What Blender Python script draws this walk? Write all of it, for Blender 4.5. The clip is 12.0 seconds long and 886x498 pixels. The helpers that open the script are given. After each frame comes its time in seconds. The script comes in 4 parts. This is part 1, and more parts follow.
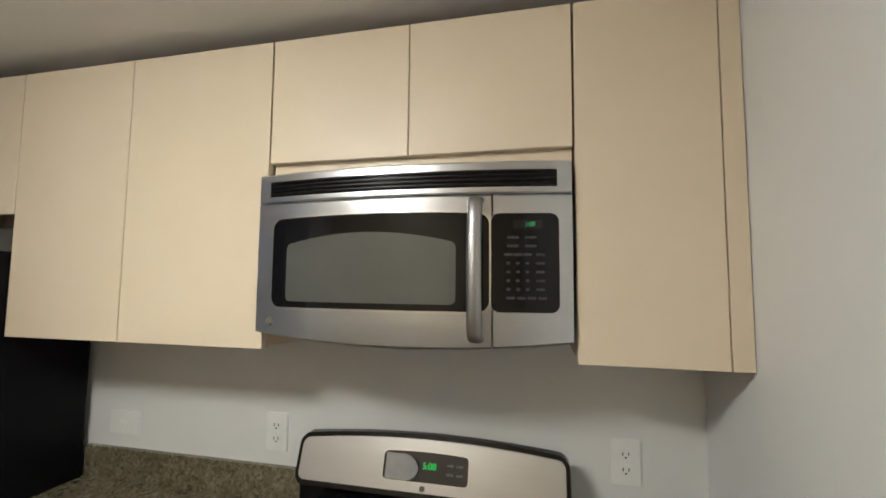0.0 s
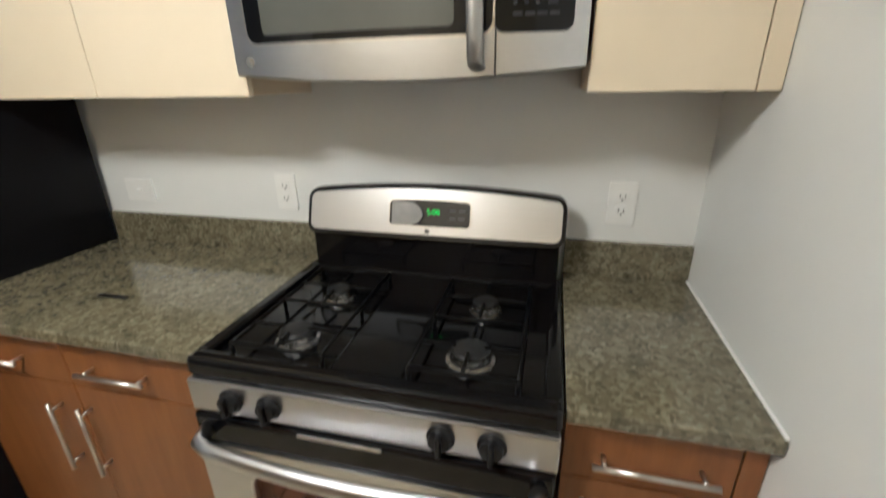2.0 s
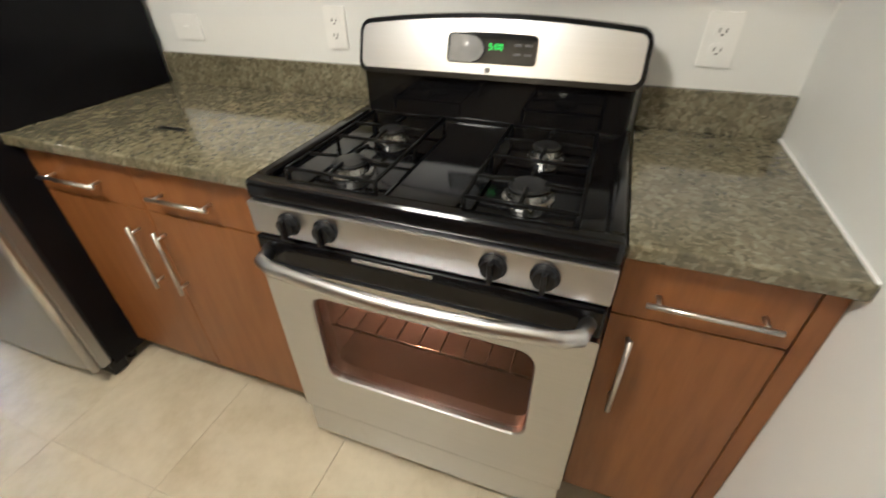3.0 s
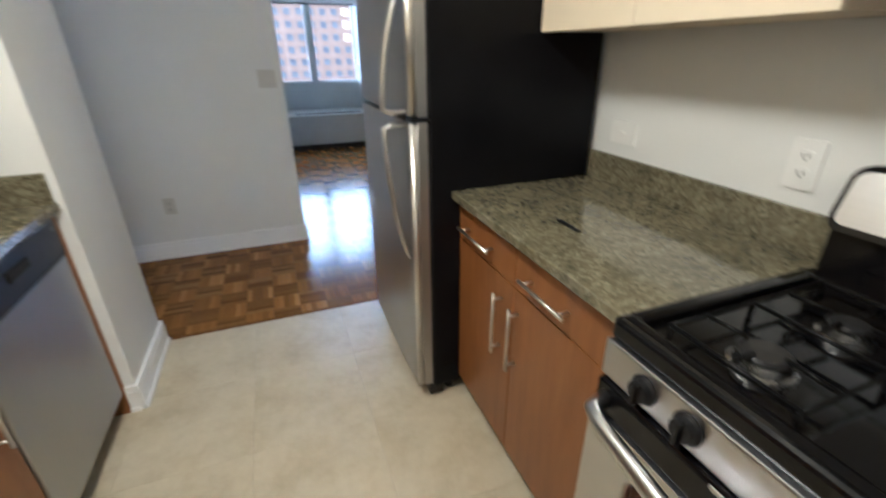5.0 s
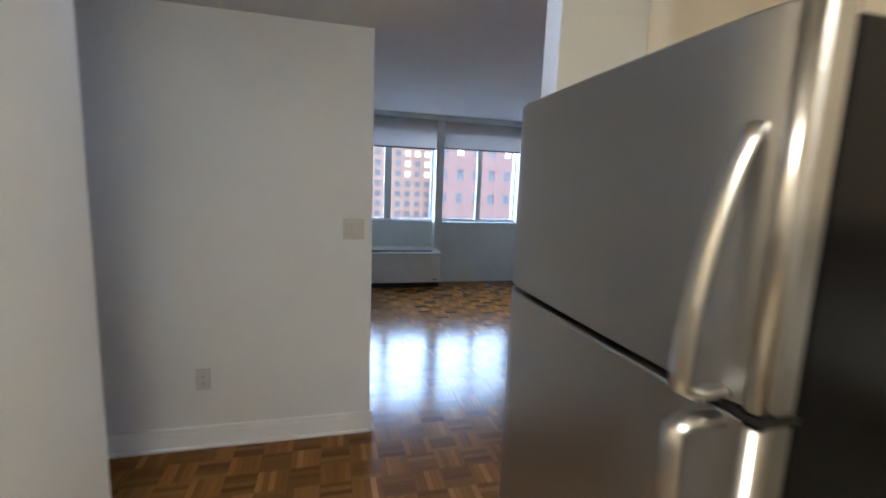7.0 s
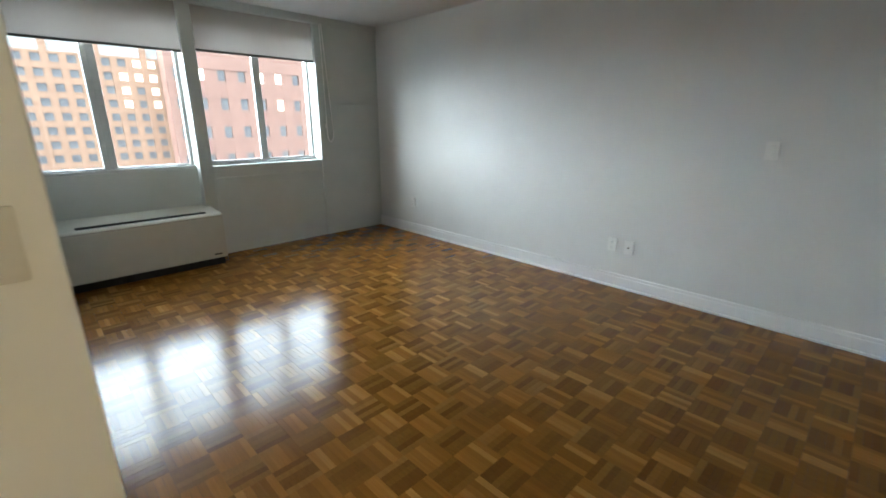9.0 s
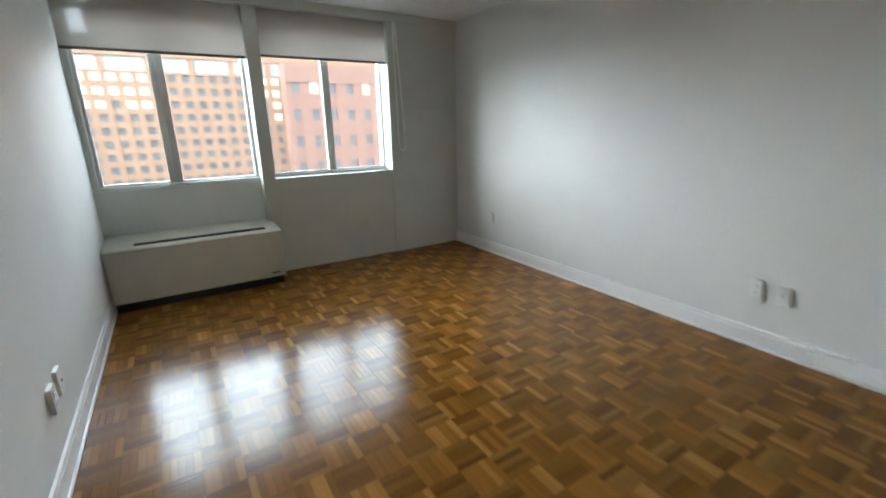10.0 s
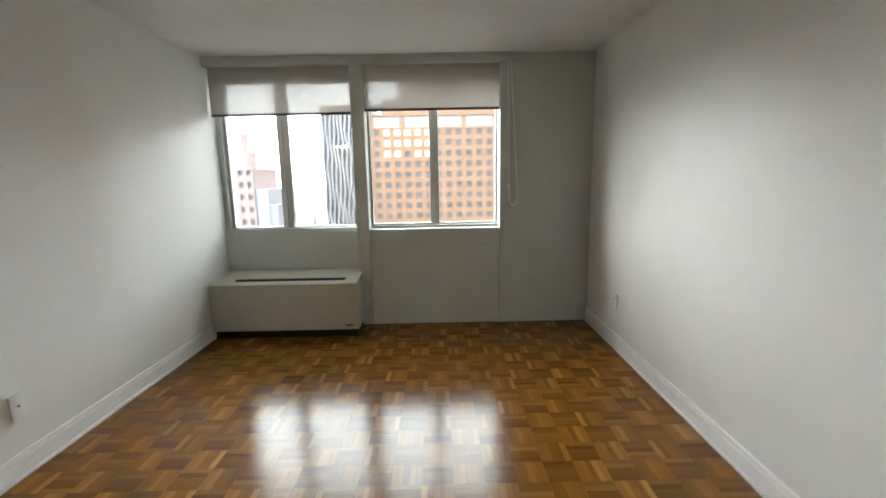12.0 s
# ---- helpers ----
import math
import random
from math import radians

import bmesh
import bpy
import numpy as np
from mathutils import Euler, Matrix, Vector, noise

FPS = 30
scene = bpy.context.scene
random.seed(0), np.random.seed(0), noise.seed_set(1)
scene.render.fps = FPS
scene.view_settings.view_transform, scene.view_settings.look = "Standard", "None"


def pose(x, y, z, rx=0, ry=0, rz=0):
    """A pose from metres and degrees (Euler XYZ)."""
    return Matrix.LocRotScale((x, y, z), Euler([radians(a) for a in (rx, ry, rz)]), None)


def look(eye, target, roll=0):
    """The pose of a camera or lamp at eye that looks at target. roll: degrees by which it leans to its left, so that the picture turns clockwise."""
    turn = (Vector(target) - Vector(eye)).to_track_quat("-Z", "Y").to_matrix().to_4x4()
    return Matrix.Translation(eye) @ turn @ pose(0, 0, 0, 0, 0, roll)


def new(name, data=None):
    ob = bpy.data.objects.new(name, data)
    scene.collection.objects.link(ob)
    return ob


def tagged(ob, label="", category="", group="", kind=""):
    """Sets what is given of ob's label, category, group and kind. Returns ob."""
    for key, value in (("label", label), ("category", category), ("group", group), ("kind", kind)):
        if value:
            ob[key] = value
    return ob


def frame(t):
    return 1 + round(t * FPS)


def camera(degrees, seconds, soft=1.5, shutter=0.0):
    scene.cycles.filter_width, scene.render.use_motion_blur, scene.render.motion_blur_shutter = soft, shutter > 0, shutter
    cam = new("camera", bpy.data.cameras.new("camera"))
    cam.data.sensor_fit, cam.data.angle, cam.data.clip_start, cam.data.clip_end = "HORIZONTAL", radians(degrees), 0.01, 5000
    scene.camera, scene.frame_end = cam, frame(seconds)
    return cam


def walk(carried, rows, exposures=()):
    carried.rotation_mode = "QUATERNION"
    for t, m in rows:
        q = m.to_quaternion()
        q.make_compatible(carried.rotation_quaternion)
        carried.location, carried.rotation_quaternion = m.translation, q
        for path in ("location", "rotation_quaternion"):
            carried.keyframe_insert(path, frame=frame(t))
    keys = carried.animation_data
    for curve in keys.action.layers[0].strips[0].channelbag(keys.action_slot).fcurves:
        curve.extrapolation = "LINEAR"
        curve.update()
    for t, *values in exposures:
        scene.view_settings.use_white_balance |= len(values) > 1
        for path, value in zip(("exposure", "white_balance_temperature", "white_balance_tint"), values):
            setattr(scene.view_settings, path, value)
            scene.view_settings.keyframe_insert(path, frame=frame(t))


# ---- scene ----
cam = camera(91.4, 12.0, soft=1.7, shutter=0.5)
PATH = [
    (0, (0.317, -1.257, 1.59), (-0.133, 0.685, 1.745), 0.5),
    (0.5, (0.317, -1.257, 1.591), (-0.134, 0.691, 1.646), 0.2),
    (1, (0.316, -1.246, 1.566), (-0.139, 0.697, 1.434), -0.2),
    (1.5, (0.321, -1.229, 1.511), (-0.136, 0.675, 1.105), -0.7),
    (2, (0.327, -1.228, 1.447), (-0.128, 0.579, 0.721), -1.1),
    (2.5, (0.328, -1.242, 1.37), (-0.153, 0.418, 0.364), -1.4),
    (2.7, (0.321, -1.252, 1.341), (-0.185, 0.343, 0.246), -1.4),
    (4.3, (0.179, -1.228, 1.299), (-1.091, -0.159, 0.185), -1.5),
    (4.5, (0.145, -1.196, 1.322), (-1.254, -0.220, 0.281), -0.8),
    (5, (0.134, -1.157, 1.365), (-1.568, -0.514, 0.535), -0.5),
    (5.5, (0.041, -1.192, 1.438), (-1.823, -0.766, 0.854), 0.2),
    (6, (-0.181, -1.259, 1.493), (-2.102, -0.890, 1.077), 0.7),
    (6.5, (-0.455, -1.279, 1.468), (-2.383, -0.857, 1.147), 1.4),
    (6.7, (-0.6, -1.275, 1.458), (-2.528, -0.837, 1.159), 1.9),
    (8.3, (-1.929, -1.277, 1.429), (-3.54, -0.15, 1.062), 0.5),
    (8.5, (-2.072, -1.213, 1.412), (-3.599, 0.011, 0.997), 0.5),
    (9, (-2.37, -1.078, 1.385), (-3.741, 0.263, 0.817), 0.1),
    (9.5, (-2.583, -0.812, 1.346), (-4.021, 0.428, 0.717), -1.2),
    (10, (-2.805, -0.49, 1.374), (-4.442, 0.523, 0.833), -1.3),
    (10.5, (-2.937, -0.082, 1.382), (-4.725, 0.705, 0.956), -0.5),
    (11, (-3.005, 0.274, 1.328), (-4.904, 0.792, 0.971), -0.2),
    (11.5, (-3.064, 0.656, 1.29), (-5.025, 0.908, 0.99), -0.6),
    (12, (-3.121, 1.04, 1.423), (-5.093, 1.049, 1.092), -1.1),
]
EXPOSURES = [
    (0.0, 1.8, 4380, 9.5), (1.0, 1.92, 4380, 9.5), (2.0, 2.3, 4320, 9), (2.5, 2.58, 4500, 9), (4.5, 2.5, 4450, 8), (5.5, 2.18, 4280, 8.5), (6.7, 2.18, 4420, 9.5),
    (8.3, 2.35, 5700, 0), (9.0, 2.4, 5650, 0), (10.5, 2.34, 6000, 2), (12.0, 2.3, 6450, 4),
]
walk(cam, [(t, look(e, g, r)) for t, e, g, r in PATH], EXPOSURES)

# ---------- world, sun, lights ----------
world = bpy.data.worlds.new("overcast_sky")
scene.world = world
world.use_nodes = True
wn, wl = world.node_tree.nodes, world.node_tree.links
wn.clear()
w_out = wn.new("ShaderNodeOutputWorld")
w_bg = wn.new("ShaderNodeBackground")
w_sky = wn.new("ShaderNodeTexSky")
w_sky.sky_type = "NISHITA"
w_sky.sun_disc = False
w_sky.sun_elevation = radians(18.5)
w_sky.sun_rotation = radians(-152)
w_sky.air_density = 1.0
w_sky.dust_density = 5.0
w_tc = wn.new("ShaderNodeTexCoord")
w_map = wn.new("ShaderNodeMapping")
w_map.inputs["Scale"].default_value = (2.0, 2.0, 7.0)
w_noise = wn.new("ShaderNodeTexNoise")
w_noise.inputs["Scale"].default_value = 2.2
w_noise.inputs["Detail"].default_value = 6
w_ramp = wn.new("ShaderNodeValToRGB")
w_ramp.color_ramp.elements[0].position, w_ramp.color_ramp.elements[0].color = 0.3, (13, 13.6, 14.6, 1)
w_ramp.color_ramp.elements[1].position, w_ramp.color_ramp.elements[1].color = 0.7, (27, 27.5, 28, 1)
w_mix = wn.new("ShaderNodeMixRGB")
w_mix.inputs[0].default_value = 0.8
wl.new(w_tc.outputs["Generated"], w_map.inputs[0])
wl.new(w_map.outputs[0], w_noise.inputs["Vector"])
wl.new(w_noise.outputs["Fac"], w_ramp.inputs[0])
wl.new(w_sky.outputs[0], w_mix.inputs[1])
wl.new(w_ramp.outputs[0], w_mix.inputs[2])
w_dot = wn.new("ShaderNodeVectorMath")      # the cloud is thinner, and brighter, to the west and south-west
w_dot.operation = "DOT_PRODUCT"
w_dot.inputs[1].default_value = (0.70, 0.71, 0.0)
w_west = wn.new("ShaderNodeMapRange")
w_west.interpolation_type = "SMOOTHSTEP"
for k, v in (("From Min", 0.6), ("From Max", -0.9), ("To Min", 0.42), ("To Max", 2.15)):
    w_west.inputs[k].default_value = v
w_scale = wn.new("ShaderNodeVectorMath")
w_scale.operation = "SCALE"
wl.new(w_tc.outputs["Generated"], w_dot.inputs[0])
wl.new(w_dot.outputs["Value"], w_west.inputs[0])
wl.new(w_mix.outputs[0], w_scale.inputs[0])
wl.new(w_west.outputs[0], w_scale.inputs["Scale"])
wl.new(w_scale.outputs[0], w_bg.inputs[0])
wl.new(w_bg.outputs[0], w_out.inputs[0])
w_bg.inputs[1].default_value = 0.15

sun_data = bpy.data.lights.new("sun", "SUN")
sun_data.energy, sun_data.angle, sun_data.color = 1.4, radians(44), (1, 0.99, 0.97)
sun = new("sun", sun_data)
sun.matrix_world = look((-27, -50, 19), (0, 0, 0))   # low behind thin cloud, south-west

H_K = 2.262      # lowered ceiling over kitchen and hall
LAMP = (-0.50, -1.40, H_K)   # kitchen ceiling light
LAMP_STRENGTH = 21.5


# ---------- materials ----------
def material(name):
    m = bpy.data.materials.new(name)
    m.use_nodes = True
    return m, m.node_tree.nodes, m.node_tree.links, m.node_tree.nodes["Principled BSDF"]


def texture_space(n, l, scale=(1, 1, 1)):
    tc, mp = n.new("ShaderNodeTexCoord"), n.new("ShaderNodeMapping")
    mp.inputs["Scale"].default_value = scale
    l.new(tc.outputs["Object"], mp.inputs[0])
    return mp.outputs[0]


def noise_node(n, l, vec, scale, detail=4, rough=0.55):
    t = n.new("ShaderNodeTexNoise")
    t.inputs["Scale"].default_value, t.inputs["Detail"].default_value, t.inputs["Roughness"].default_value = scale, detail, rough
    l.new(vec, t.inputs["Vector"])
    return t.outputs["Fac"]


def ramp_node(n, l, fac, stops):
    r = n.new("ShaderNodeValToRGB")
    els = r.color_ramp.elements
    while len(els) < len(stops):
        els.new(0.5)
    for e, (p, c) in zip(els, stops):
        e.position, e.color = p, (*c, 1)
    l.new(fac, r.inputs[0])
    return r.outputs[0]


def bump_node(n, l, b, height, strength, distance):
    bp = n.new("ShaderNodeBump")
    bp.inputs["Strength"].default_value, bp.inputs["Distance"].default_value = strength, distance
    l.new(height, bp.inputs["Height"])
    l.new(bp.outputs[0], b.inputs["Normal"])


def mapped(n, l, fac, lo, hi):
    r = n.new("ShaderNodeMapRange")
    r.inputs["To Min"].default_value, r.inputs["To Max"].default_value = lo, hi
    l.new(fac, r.inputs[0])
    return r.outputs[0]


def plain(name, a, b_col, rough, scale=6.0, metal=0.0, bump=0.0, bump_scale=200.0, stretch=(1, 1, 1), spec=0.5, rough_var=0.06):
    """A surface that drifts softly between two near colours, with fine relief."""
    m, n, l, b = material(name)
    v = texture_space(n, l, stretch)
    f = noise_node(n, l, v, scale)
    l.new(ramp_node(n, l, f, [(0.3, a), (0.7, b_col)]), b.inputs["Base Color"])
    l.new(mapped(n, l, noise_node(n, l, v, scale * 3), rough - rough_var, rough + rough_var), b.inputs["Roughness"])
    b.inputs["Metallic"].default_value = metal
    b.inputs["Specular IOR Level"].default_value = spec
    if bump:
        bump_node(n, l, b, noise_node(n, l, v, bump_scale, 3), bump, 0.002)
    return m


M_WALL = plain("wall_paint", (0.73, 0.735, 0.72), (0.78, 0.785, 0.77), 0.5, 1.6, bump=0.10, bump_scale=120)
M_CEIL = plain("ceiling_paint", (0.72, 0.715, 0.70), (0.77, 0.765, 0.75), 0.75, 1.2, bump=0.3, bump_scale=120)
M_TRIM = plain("trim_paint", (0.85, 0.85, 0.845), (0.88, 0.88, 0.875), 0.35, 5, bump=0.1, bump_scale=60)
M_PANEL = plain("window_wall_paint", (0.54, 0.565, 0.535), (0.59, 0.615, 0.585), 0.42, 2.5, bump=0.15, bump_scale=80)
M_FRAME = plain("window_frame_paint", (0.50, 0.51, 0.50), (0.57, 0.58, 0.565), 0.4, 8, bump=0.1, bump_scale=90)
M_CREAM = plain("cream_laminate", (0.73, 0.635, 0.46), (0.77, 0.675, 0.50), 0.42, 3, bump=0.12, bump_scale=300, rough_var=0.04)
M_CREAM_EDGE = plain("cream_edge", (0.66, 0.54, 0.37), (0.70, 0.58, 0.41), 0.5, 6)
M_BLACK = plain("black_enamel", (0.003, 0.003, 0.0035), (0.005, 0.005, 0.0055), 0.09, 6, rough_var=0.03, spec=0.30)
M_IRON = plain("cast_iron", (0.003, 0.003, 0.003), (0.006, 0.006, 0.006), 0.30, 30, bump=0.2, bump_scale=260, spec=0.10)
M_FRIDGE = plain("black_textured_steel", (0.004, 0.004, 0.005), (0.007, 0.007, 0.008), 0.26, 5, bump=0.04, bump_scale=420, spec=0.12, rough_var=0.02)
M_PLASTIC = plain("black_plastic", (0.006, 0.006, 0.007), (0.010, 0.010, 0.011), 0.35, 10, spec=0.3)
M_RUBBER = plain("dark_gap", (0.006, 0.006, 0.006), (0.012, 0.012, 0.012), 0.8, 10)
M_PLATE = plain("white_plate_plastic", (0.81, 0.81, 0.79), (0.85, 0.85, 0.83), 0.3, 20)
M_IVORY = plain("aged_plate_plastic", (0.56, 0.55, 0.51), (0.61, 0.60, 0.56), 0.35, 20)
M_SLOT = plain("slot_dark", (0.02, 0.02, 0.02), (0.03, 0.03, 0.03), 0.6, 20)
M_CHROME = plain("burner_metal", (0.40, 0.40, 0.39), (0.50, 0.50, 0.49), 0.26, 20, metal=1.0)
M_CAP = plain("burner_cap_enamel", (0.012, 0.012, 0.012), (0.022, 0.022, 0.022), 0.30, 40, spec=0.3)
# The clock's film is clear; its reflected glare is put into a pale base.
M_FILM = plain("clear_film_pale_glare", (0.24, 0.24, 0.245), (0.32, 0.32, 0.325), 0.12, 18, rough_var=0.05, spec=1.0)
M_AC = plain("beige_enamel", (0.50, 0.49, 0.42), (0.55, 0.535, 0.46), 0.4, 4, bump=0.1, bump_scale=180)
M_GREY = plain("grey_print", (0.055, 0.055, 0.055), (0.08, 0.08, 0.08), 0.5, 20)
M_KEY = plain("dim_key_print", (0.028, 0.028, 0.03), (0.042, 0.042, 0.044), 0.5, 20)
M_GROUT = plain("grout", (0.46, 0.405, 0.285), (0.52, 0.46, 0.33), 0.8, 30)
M_SUBFLOOR = plain("parquet_joint", (0.035, 0.018, 0.008), (0.06, 0.03, 0.014), 0.5, 20)
M_CORD = plain("white_cord", (0.84, 0.84, 0.82), (0.88, 0.88, 0.86), 0.5, 30)


def brushed(name, col, rough, axis):
    m, n, l, b = material(name)
    st = [700, 700, 700]
    st[axis] = 2.0
    v = texture_space(n, l, tuple(st))
    f = noise_node(n, l, v, 1.0, 3)
    v2 = texture_space(n, l)
    g = noise_node(n, l, v2, 3.0, 4)
    lo, hi = tuple(c * 0.96 for c in col), tuple(min(1, c * 1.03) for c in col)
    l.new(ramp_node(n, l, f, [(0.3, lo), (0.7, hi)]), b.inputs["Base Color"])
    add = n.new("ShaderNodeMath")
    add.operation = "ADD"
    l.new(mapped(n, l, f, rough - 0.02, rough + 0.03), add.inputs[0])
    l.new(mapped(n, l, g, -0.04, 0.05), add.inputs[1])
    l.new(add.outputs[0], b.inputs["Roughness"])
    b.inputs["Metallic"].default_value = 1.0
    bump_node(n, l, b, f, 0.02, 0.0005)
    return m


M_STEEL = brushed("brushed_steel", (0.56, 0.565, 0.58), 0.29, 0)
M_STEEL_V = brushed("brushed_steel_upright", (0.42, 0.42, 0.42), 0.38, 2)
M_NICKEL = brushed("satin_nickel", (0.66, 0.64, 0.60), 0.28, 0)


def wood_material():
    m, n, l, b = material("cherry_veneer")
    v = texture_space(n, l, (9, 9, 1.2))
    f = noise_node(n, l, v, 3.0, 6, 0.6)
    v2 = texture_space(n, l, (70, 70, 3))
    g = noise_node(n, l, v2, 2.0, 3)
    c1 = ramp_node(n, l, f, [(0.25, (0.175, 0.066, 0.013)), (0.55, (0.230, 0.092, 0.020)), (0.8, (0.268, 0.114, 0.028))])
    mix = n.new("ShaderNodeMixRGB")
    mix.blend_type = "MULTIPLY"
    mix.inputs[0].default_value = 0.28
    l.new(c1, mix.inputs[1])
    l.new(ramp_node(n, l, g, [(0.3, (0.72, 0.68, 0.62)), (0.7, (1, 1, 1))]), mix.inputs[2])
    l.new(mix.outputs[0], b.inputs["Base Color"])
    l.new(mapped(n, l, g, 0.30, 0.42), b.inputs["Roughness"])
    bump_node(n, l, b, g, 0.08, 0.001)
    return m


M_WOOD = wood_material()


def granite_material():
    m, n, l, b = material("speckled_granite")
    v = texture_space(n, l)
    vo = n.new("ShaderNodeTexVoronoi")
    vo.inputs["Scale"].default_value = 105
    warp = n.new("ShaderNodeVectorMath")
    warp.operation = "ADD"
    nz = n.new("ShaderNodeTexNoise")
    nz.inputs["Scale"].default_value = 40
    l.new(v, nz.inputs["Vector"])
    sc = n.new("ShaderNodeVectorMath")
    sc.operation = "SCALE"
    sc.inputs["Scale"].default_value = 0.03
    l.new(nz.outputs["Color"], sc.inputs[0])
    l.new(v, warp.inputs[0])
    l.new(sc.outputs[0], warp.inputs[1])
    l.new(warp.outputs[0], vo.inputs["Vector"])
    cell = ramp_node(n, l, vo.outputs["Color"], [(0.0, (0.080, 0.071, 0.043)), (0.32, (0.145, 0.131, 0.082)), (0.6, (0.19, 0.173, 0.112)), (1.0, (0.29, 0.266, 0.188))])
    big = ramp_node(n, l, noise_node(n, l, v, 14, 5), [(0.3, (0.55, 0.55, 0.50)), (0.7, (1.05, 1.02, 0.95))])
    mix = n.new("ShaderNodeMixRGB")
    mix.blend_type = "MULTIPLY"
    mix.inputs[0].default_value = 0.8
    l.new(cell, mix.inputs[1])
    l.new(big, mix.inputs[2])
    l.new(mix.outputs[0], b.inputs["Base Color"])
    l.new(mapped(n, l, noise_node(n, l, v, 60), 0.06, 0.11), b.inputs["Roughness"])
    b.inputs["Specular IOR Level"].default_value = 0.8
    bump_node(n, l, b, noise_node(n, l, v, 9, 3), 0.03, 0.003)
    return m


M_GRANITE = granite_material()


def tile_material():
    m, n, l, b = material("pale_stone_tile")
    v = texture_space(n, l)
    oi = n.new("ShaderNodeObjectInfo")
    off = n.new("ShaderNodeVectorMath")
    off.operation = "ADD"
    l.new(v, off.inputs[0])
    l.new(oi.outputs["Random"], off.inputs[1])
    f = noise_node(n, l, off.outputs[0], 4.5, 6, 0.62)
    g = noise_node(n, l, off.outputs[0], 26, 5)
    c = ramp_node(n, l, f, [(0.28, (0.44, 0.375, 0.25)), (0.5, (0.55, 0.485, 0.345)), (0.75, (0.62, 0.555, 0.41))])
    mix = n.new("ShaderNodeMixRGB")
    mix.blend_type = "MULTIPLY"
    mix.inputs[0].default_value = 0.5
    l.new(c, mix.inputs[1])
    l.new(ramp_node(n, l, g, [(0.3, (0.86, 0.84, 0.80)), (0.65, (1, 1, 1))]), mix.inputs[2])
    l.new(mix.outputs[0], b.inputs["Base Color"])
    l.new(mapped(n, l, g, 0.30, 0.48), b.inputs["Roughness"])
    bump_node(n, l, b, g, 0.08, 0.002)
    return m


M_TILE = tile_material()


def parquet_material(name, tone):
    m, n, l, b = material(name)
    geo, oi = n.new("ShaderNodeNewGeometry"), n.new("ShaderNodeObjectInfo")
    v = texture_space(n, l, (5, 90, 20))
    off = n.new("ShaderNodeVectorMath")
    off.operation = "ADD"
    rr = n.new("ShaderNodeMath")
    rr.operation = "MULTIPLY_ADD"
    rr.inputs[1].default_value = 37.0
    l.new(geo.outputs["Random Per Island"], rr.inputs[0])
    l.new(oi.outputs["Random"], rr.inputs[2])
    l.new(v, off.inputs[0])
    l.new(rr.outputs[0], off.inputs[1])
    grain = noise_node(n, l, off.outputs[0], 1.0, 4)
    mixed, part_of = n.new("ShaderNodeMath"), n.new("ShaderNodeMath")
    mixed.operation, part_of.operation = "MULTIPLY_ADD", "FRACT"
    mixed.inputs[1].default_value = 53.7
    spread = n.new("ShaderNodeMath")
    spread.operation = "MULTIPLY"
    spread.inputs[1].default_value = 11.3
    l.new(oi.outputs["Random"], spread.inputs[0])
    l.new(geo.outputs["Random Per Island"], mixed.inputs[0])
    l.new(spread.outputs[0], mixed.inputs[2])
    l.new(mixed.outputs[0], part_of.inputs[0])
    fin = ramp_node(n, l, part_of.outputs[0], [(0.0, (0.205, 0.088, 0.015)), (0.3, (0.260, 0.116, 0.020)), (0.75, (0.320, 0.148, 0.027)), (1.0, (0.43, 0.22, 0.050))])
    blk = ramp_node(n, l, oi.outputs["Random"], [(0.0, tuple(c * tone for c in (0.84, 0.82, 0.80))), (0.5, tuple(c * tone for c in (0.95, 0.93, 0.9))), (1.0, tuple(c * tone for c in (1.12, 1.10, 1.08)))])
    m1 = n.new("ShaderNodeMixRGB")
    m1.blend_type = "MULTIPLY"
    m1.inputs[0].default_value = 1.0
    l.new(fin, m1.inputs[1])
    l.new(blk, m1.inputs[2])
    m2 = n.new("ShaderNodeMixRGB")
    m2.blend_type = "MULTIPLY"
    m2.inputs[0].default_value = 0.6
    l.new(m1.outputs[0], m2.inputs[1])
    l.new(ramp_node(n, l, grain, [(0.3, (0.74, 0.69, 0.63)), (0.68, (1, 1, 1))]), m2.inputs[2])
    l.new(m2.outputs[0], b.inputs["Base Color"])
    v3 = texture_space(n, l)
    l.new(mapped(n, l, noise_node(n, l, v3, 5, 4), 0.13, 0.22), b.inputs["Roughness"])
    b.inputs["Specular IOR Level"].default_value = 0.18
    bump_node(n, l, b, grain, 0.06, 0.0015)
    return m


# One oak: the grain's view-dependent sheen is put into colour as two tones.
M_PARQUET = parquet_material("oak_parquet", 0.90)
M_PARQUET_DIM = parquet_material("oak_parquet_dim_sheen", 0.64)


def glass_material():
    m, n, l, b = material("window_glass")
    n.remove(b)
    tr, gl, mx, fr = n.new("ShaderNodeBsdfTransparent"), n.new("ShaderNodeBsdfGlossy"), n.new("ShaderNodeMixShader"), n.new("ShaderNodeFresnel")
    tr.inputs[0].default_value = (0.95, 0.96, 0.96, 1)
    gl.inputs["Roughness"].default_value = 0.02
    fr.inputs[0].default_value = 1.45
    l.new(fr.outputs[0], mx.inputs[0])
    l.new(tr.outputs[0], mx.inputs[1])
    l.new(gl.outputs[0], mx.inputs[2])
    l.new(mx.outputs[0], n["Material Output"].inputs[0])
    return m


M_GLASS = glass_material()


